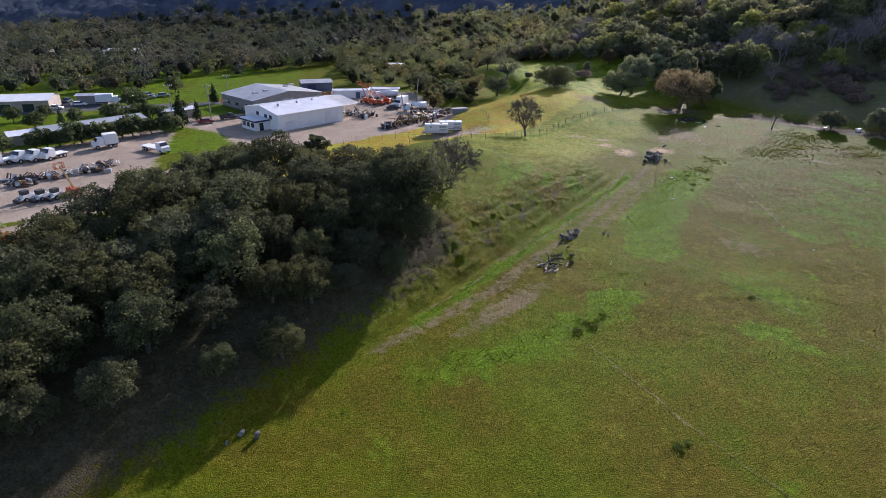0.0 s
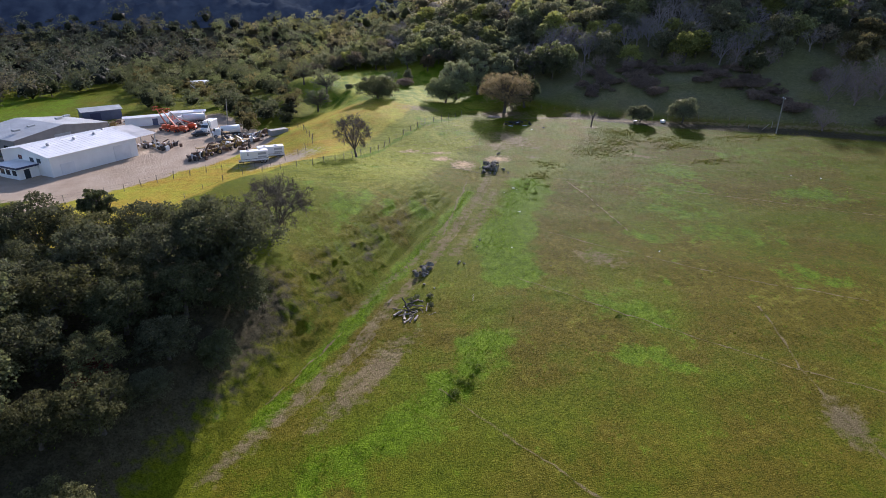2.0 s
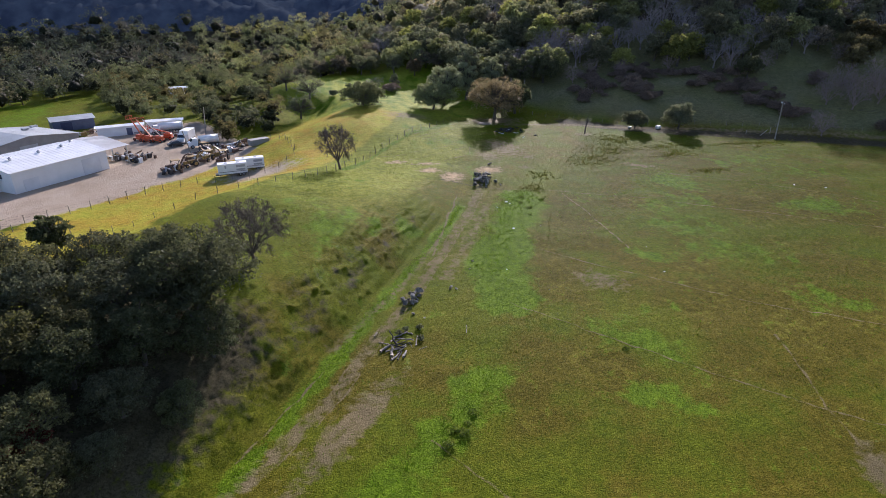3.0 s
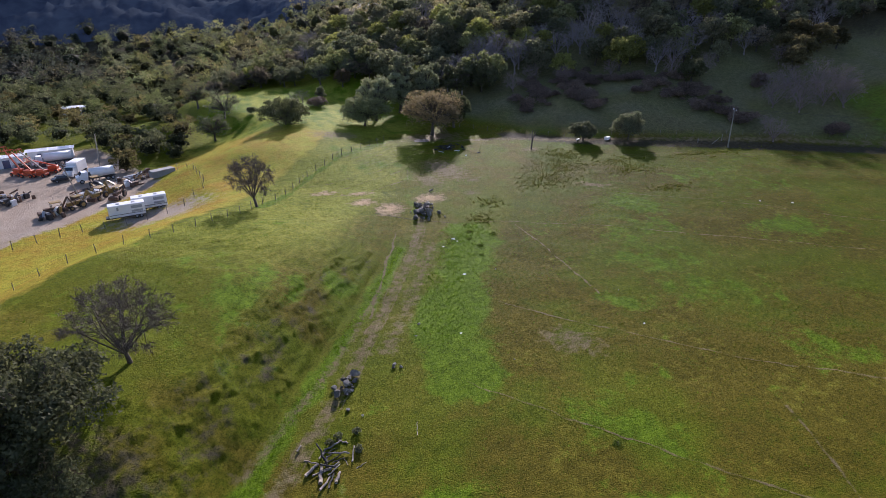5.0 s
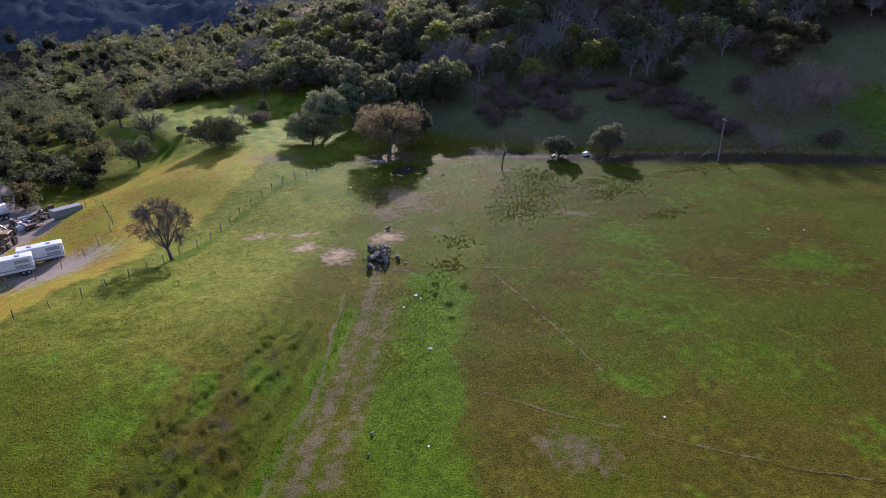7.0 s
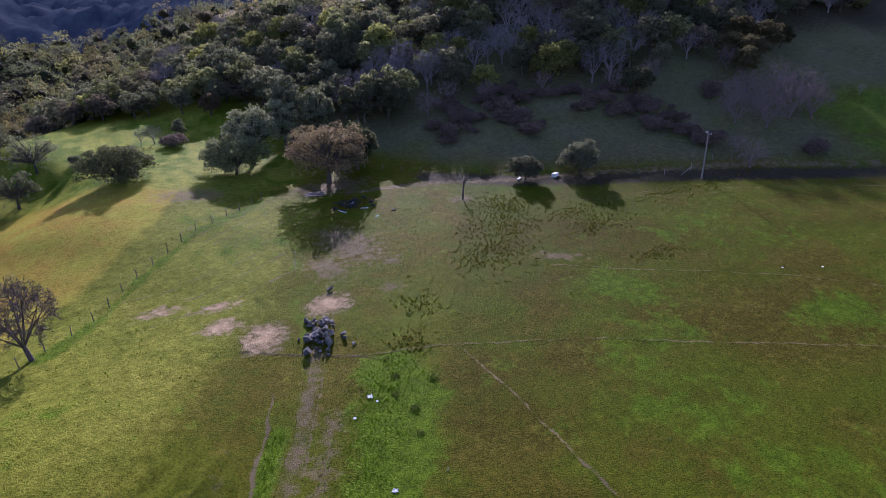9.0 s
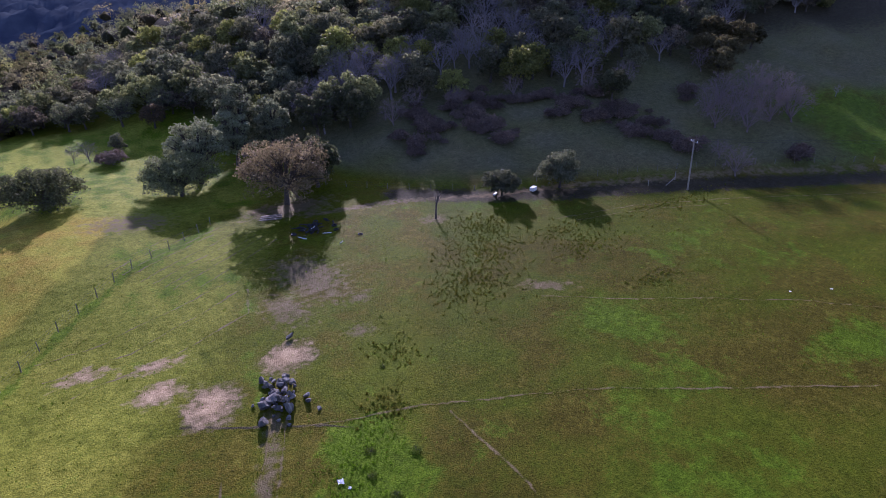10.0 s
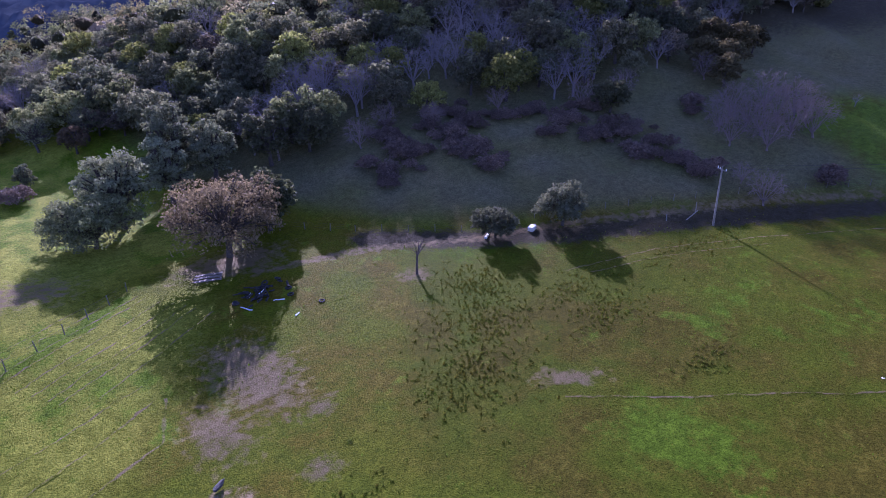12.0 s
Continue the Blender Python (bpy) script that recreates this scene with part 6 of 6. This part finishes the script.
def scrap(name, label, x, y, long, wide, turn, count, seed, mats):
    """Scrap metal, frames and crates thrown together."""
    rs = np.random.RandomState(seed)
    root = thing(name, label, "scrap", at=(x, y, ground_at(x, y)), turn=turn)
    for i in range(count):
        bm = bmesh.new()
        px, py = rs.uniform(-long / 2, long / 2), rs.uniform(-wide / 2, wide / 2)
        k = i % 4
        if k == 0:
            sx, sy, sz = rs.uniform(0.5, 1.6), rs.uniform(0.4, 1.2), rs.uniform(0.4, 1.3)
            box(bm, px - sx / 2, py - sy / 2, -0.1, px + sx / 2, py + sy / 2, sz, 0.05)
            part("crate", bm, mats[rs.randint(len(mats))], root)
        elif k == 1:
            bmesh.ops.create_cone(bm, cap_ends=True, segments=10, radius1=0.4, radius2=0.4, depth=rs.uniform(0.8, 1.6), matrix=Matrix.Translation((px, py, 0.5)) @ Matrix.Rotation(rs.uniform(0, 1.6), 4, "X"))
            part("drum", bm, mats[rs.randint(len(mats))], root)
        else:
            a = Vector((px, py, rs.uniform(0.1, 0.8)))
            b = a + Vector((rs.uniform(-1.8, 1.8), rs.uniform(-1.2, 1.2), rs.uniform(-0.2, 1.4)))
            beam(bm, a, b, rs.uniform(0.12, 0.3))
            beam(bm, a + Vector((0.5, 0.3, 0)), b + Vector((0.4, 0.4, -0.2)), 0.14)
            beam(bm, a, a + Vector((0.5, 0.3, 0)), 0.14)
            part("frame", bm, mats[rs.randint(len(mats))], root)
    return root


camp_trailer("white office trailer with grey louvres in the yard", -6.8, 155.4, 6)
camp_trailer("second white office trailer parked close behind", -3.0, 159.0, 6)
boom_lift("orange boom lift with its boom raised", -26.5, 197.5, 150, ORANGE, 6.5, 50)
boom_lift("orange boom lift with a pale boom", -23.8, 196.5, 150, ORANGE, 7.5, 42, TAN_WALL)
boom_lift("orange boom lift parked in a row", -21.8, 199.5, 160, ORANGE, 7, 15)
boom_lift("orange boom lift at the end of the row", -29.0, 200.0, 140, ORANGE, 6.5, 55)
boom_lift("red boom lift with a long low boom", -64.5, 184.0, 215, ORANGE, 9, 12, STEEL)
boom_lift("orange telehandler with a yellow raised boom", -68.8, 100.0, 150, ORANGE, 5.5, 50, YELLOW)
for i, (x, y, t, m) in enumerate(((-16.6, 164.2, 200, RUST), (-13.2, 166.8, 215, YELLOW), (-9.6, 171.5, 240, YELLOW), (-6.0, 170.6, 250, RUST), (-11.0, 181.0, 300, DARK_METAL))):
    tractor("rusty old backhoe tractor in the yard", x, y, t, m)
truck("tank_truck", "truck with a long white tank", -11.5, 187.0, 195, WHITE, "tank", 8)
truck("tank_truck", "white tank truck behind the boom lifts", -23, 208.5, 190, WHITE, "tank", 9)
truck("box_truck", "white truck parked by the boom lifts", -16.5, 194.5, 250, WHITE, "box", 7)
truck("flatbed_truck", "white flatbed truck on the gravel slope", -68.5, 132.0, 330, WHITE, "flat", 8)
for i, (x, y, t) in enumerate(((-95.0, 118.4, 250), (-92.2, 121.6, 250), (-89.8, 122.8, 250), (-87.5, 124.2, 250), (-97.5, 116.5, 250))):
    truck("work_truck", "white work truck parked in a row", x, y, t, WHITE, "flat", 5.2)
truck("covered_truck", "truck with a white covered load beside the hedge", -81.6, 134.3, 220, WHITE, "box", 5.4)
for i, (x, y) in enumerate(((-75.3, 97.0), (-72.9, 97.6), (-70.9, 98.6))):
    skid_steer("white skid-steer loader parked in a row", x, y, 250)
car("car", "dark grey car on the gravel", -18.6, 190.0, 20, DARK_METAL)
car("pickup_truck", "dark pickup truck beside the white porch", -64.5, 169.5, 40, DARK_METAL, "pickup")
car("car", "dark red car by the yard entrance", -68.8, 163.0, 30, plain("red_paint", (0.25, 0.03, 0.03), 0.35, 0, 0.2, 2))
car("car", "dark car by the blue shed", -52, 216, 20, DARK_METAL)
truck("motor_home", "white motor home parked on the roadside", -109.5, 187.5, 20, WHITE, "box", 7.5)
for i, (x, y, t, m) in enumerate(((-117, 183.5, 20, WHITE), (-120.5, 177.0, 20, WHITE), (-106, 195.5, 30, WHITE), (-102, 198.5, 30, STEEL), (-104.5, 203, 30, WHITE), (-99, 202.5, 30, STEEL), (-124, 189, 100, BLUE), (-163, 326, 0, WHITE), (-137, 178, 30, STEEL))):
    car("car", "parked car beside the far road", x, y, t, m)
MIXED = [RUST, DARK_METAL, STEEL, RUST, DARK_METAL, YELLOW, WHITE]
for i, (x, y, l, w, t, n) in enumerate(((-7.5, 177.5, 9, 5, 30, 44), (-2.5, 183.5, 9, 5, 40, 40), (-13.5, 176, 6, 4, 40, 22), (-25.6, 176.8, 6, 4, 50, 26), (-30, 180.5, 6, 6, 50, 26), (-27, 208, 7, 4, 10, 20), (-46, 213, 8, 3, 20, 18), (-19, 203, 7, 3, 20, 20), (-80, 110, 9, 2.5, 25, 26), (-88, 106, 9, 2.5, 25, 26), (-74.5, 114, 8, 2.5, 25, 24), (-74, 118.5, 7, 2, 25, 16), (-82, 104.5, 6, 2, 25, 14), (-17, 161.5, 4, 3, 40, 12))):
    scrap("scrap_heap", "heap of rusty scrap, frames and drums on gravel", x, y, l, w, t, n, 700 + i, MIXED)
bm = bmesh.new()
box(bm, -2.6, -1.1, 0, 2.6, 1.1, 1.5, 0.05)
ob = part("steel_bin", bm, GREY_WALL)
ob.matrix_world = pose(2.6, 180.0, ground_at(2.6, 180) - 0.05, 0, 0, 25)
tagged(ob, "open grey steel bin beside the scrap", "bin")

for x, y, h, lean, lab in ((-12.4, 168.0, 8.5, -12, "leaning pale wooden pole among the old tractors"), (-11.4, 195.6, 9.0, 4, "tall grey lamp pole beside the trees"), (-80, 167, 10, 0, "wooden utility pole beside the hedge"), (-69.2, 167.6, 10, 0, "wooden utility pole at the yard entrance"), (-74, 196, 9, 0, "wooden utility pole by the grey warehouse")):
    ob = utility_pole(x, y, h, lab, abs(lean) < 3)
    ob.rotation_euler = Euler((0, radians(lean), radians(20)))


# ---- trees round the yard ----
def cypress(seed, high, wide):
    rs = np.random.RandomState(seed)
    lobes = [((rs.normal() * 0.12, rs.normal() * 0.12, high * (0.12 + 0.8 * k / 8)), (wide * 0.5 * (1 - (k / 8.6) ** 1.6) * rs.uniform(0.85, 1.1), wide * 0.5 * (1 - (k / 8.6) ** 1.6), high * 0.1)) for k in range(9)]
    return leafy_tree("cypress_tree", "narrow dark green cypress beside the yard", "tree", seed, high, wide, 1300, 0.36, CYPRESS, lobes=lobes, stem=0.02, group="cypress trees")


scatter([cypress(600, 8, 2.6), cypress(601, 7, 3.0)], [(-72.7, 156.5, 1.15), (-72.4, 166, 0.8), (-77.7, 192.5, 0.9), (-91.3, 155, 0.8), (-89, 159.5, 0.75), (-99, 146.5, 0.8), (-96, 147.5, 0.75), (-84.5, 161, 0.9), (-75, 160, 0.85)], 61, 0.95, 1.1)
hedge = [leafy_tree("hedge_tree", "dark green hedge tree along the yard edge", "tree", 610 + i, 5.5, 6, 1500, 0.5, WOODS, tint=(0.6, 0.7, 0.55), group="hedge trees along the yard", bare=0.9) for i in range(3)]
hrs = np.random.RandomState(62)
spots = [(-73 - k * 1.9 + hrs.normal() * 0.6, 152 - k * 1.75 + hrs.normal() * 0.6) for k in range(13)] + [(-100 - k * 3.5 + hrs.normal(), 128 - k * 3 + hrs.normal()) for k in range(6)] + [(-80 - k * 3 + hrs.normal(), 170 - k * 0.5 + hrs.normal() * 1.5, 0.8) for k in range(7)]
spots += [(-97, 179.2, 1.3), (-98.7, 211, 1.0), (-78.9, 275.7, 1.2), (-104, 160, 0.8), (-110, 152, 0.9), (-92, 171, 0.7), (-69, 205, 0.8), (-62, 214, 0.8), (-120, 158, 0.9), (-115, 164, 0.7)]
scatter(hedge, spots, 63, 0.7, 1.1)
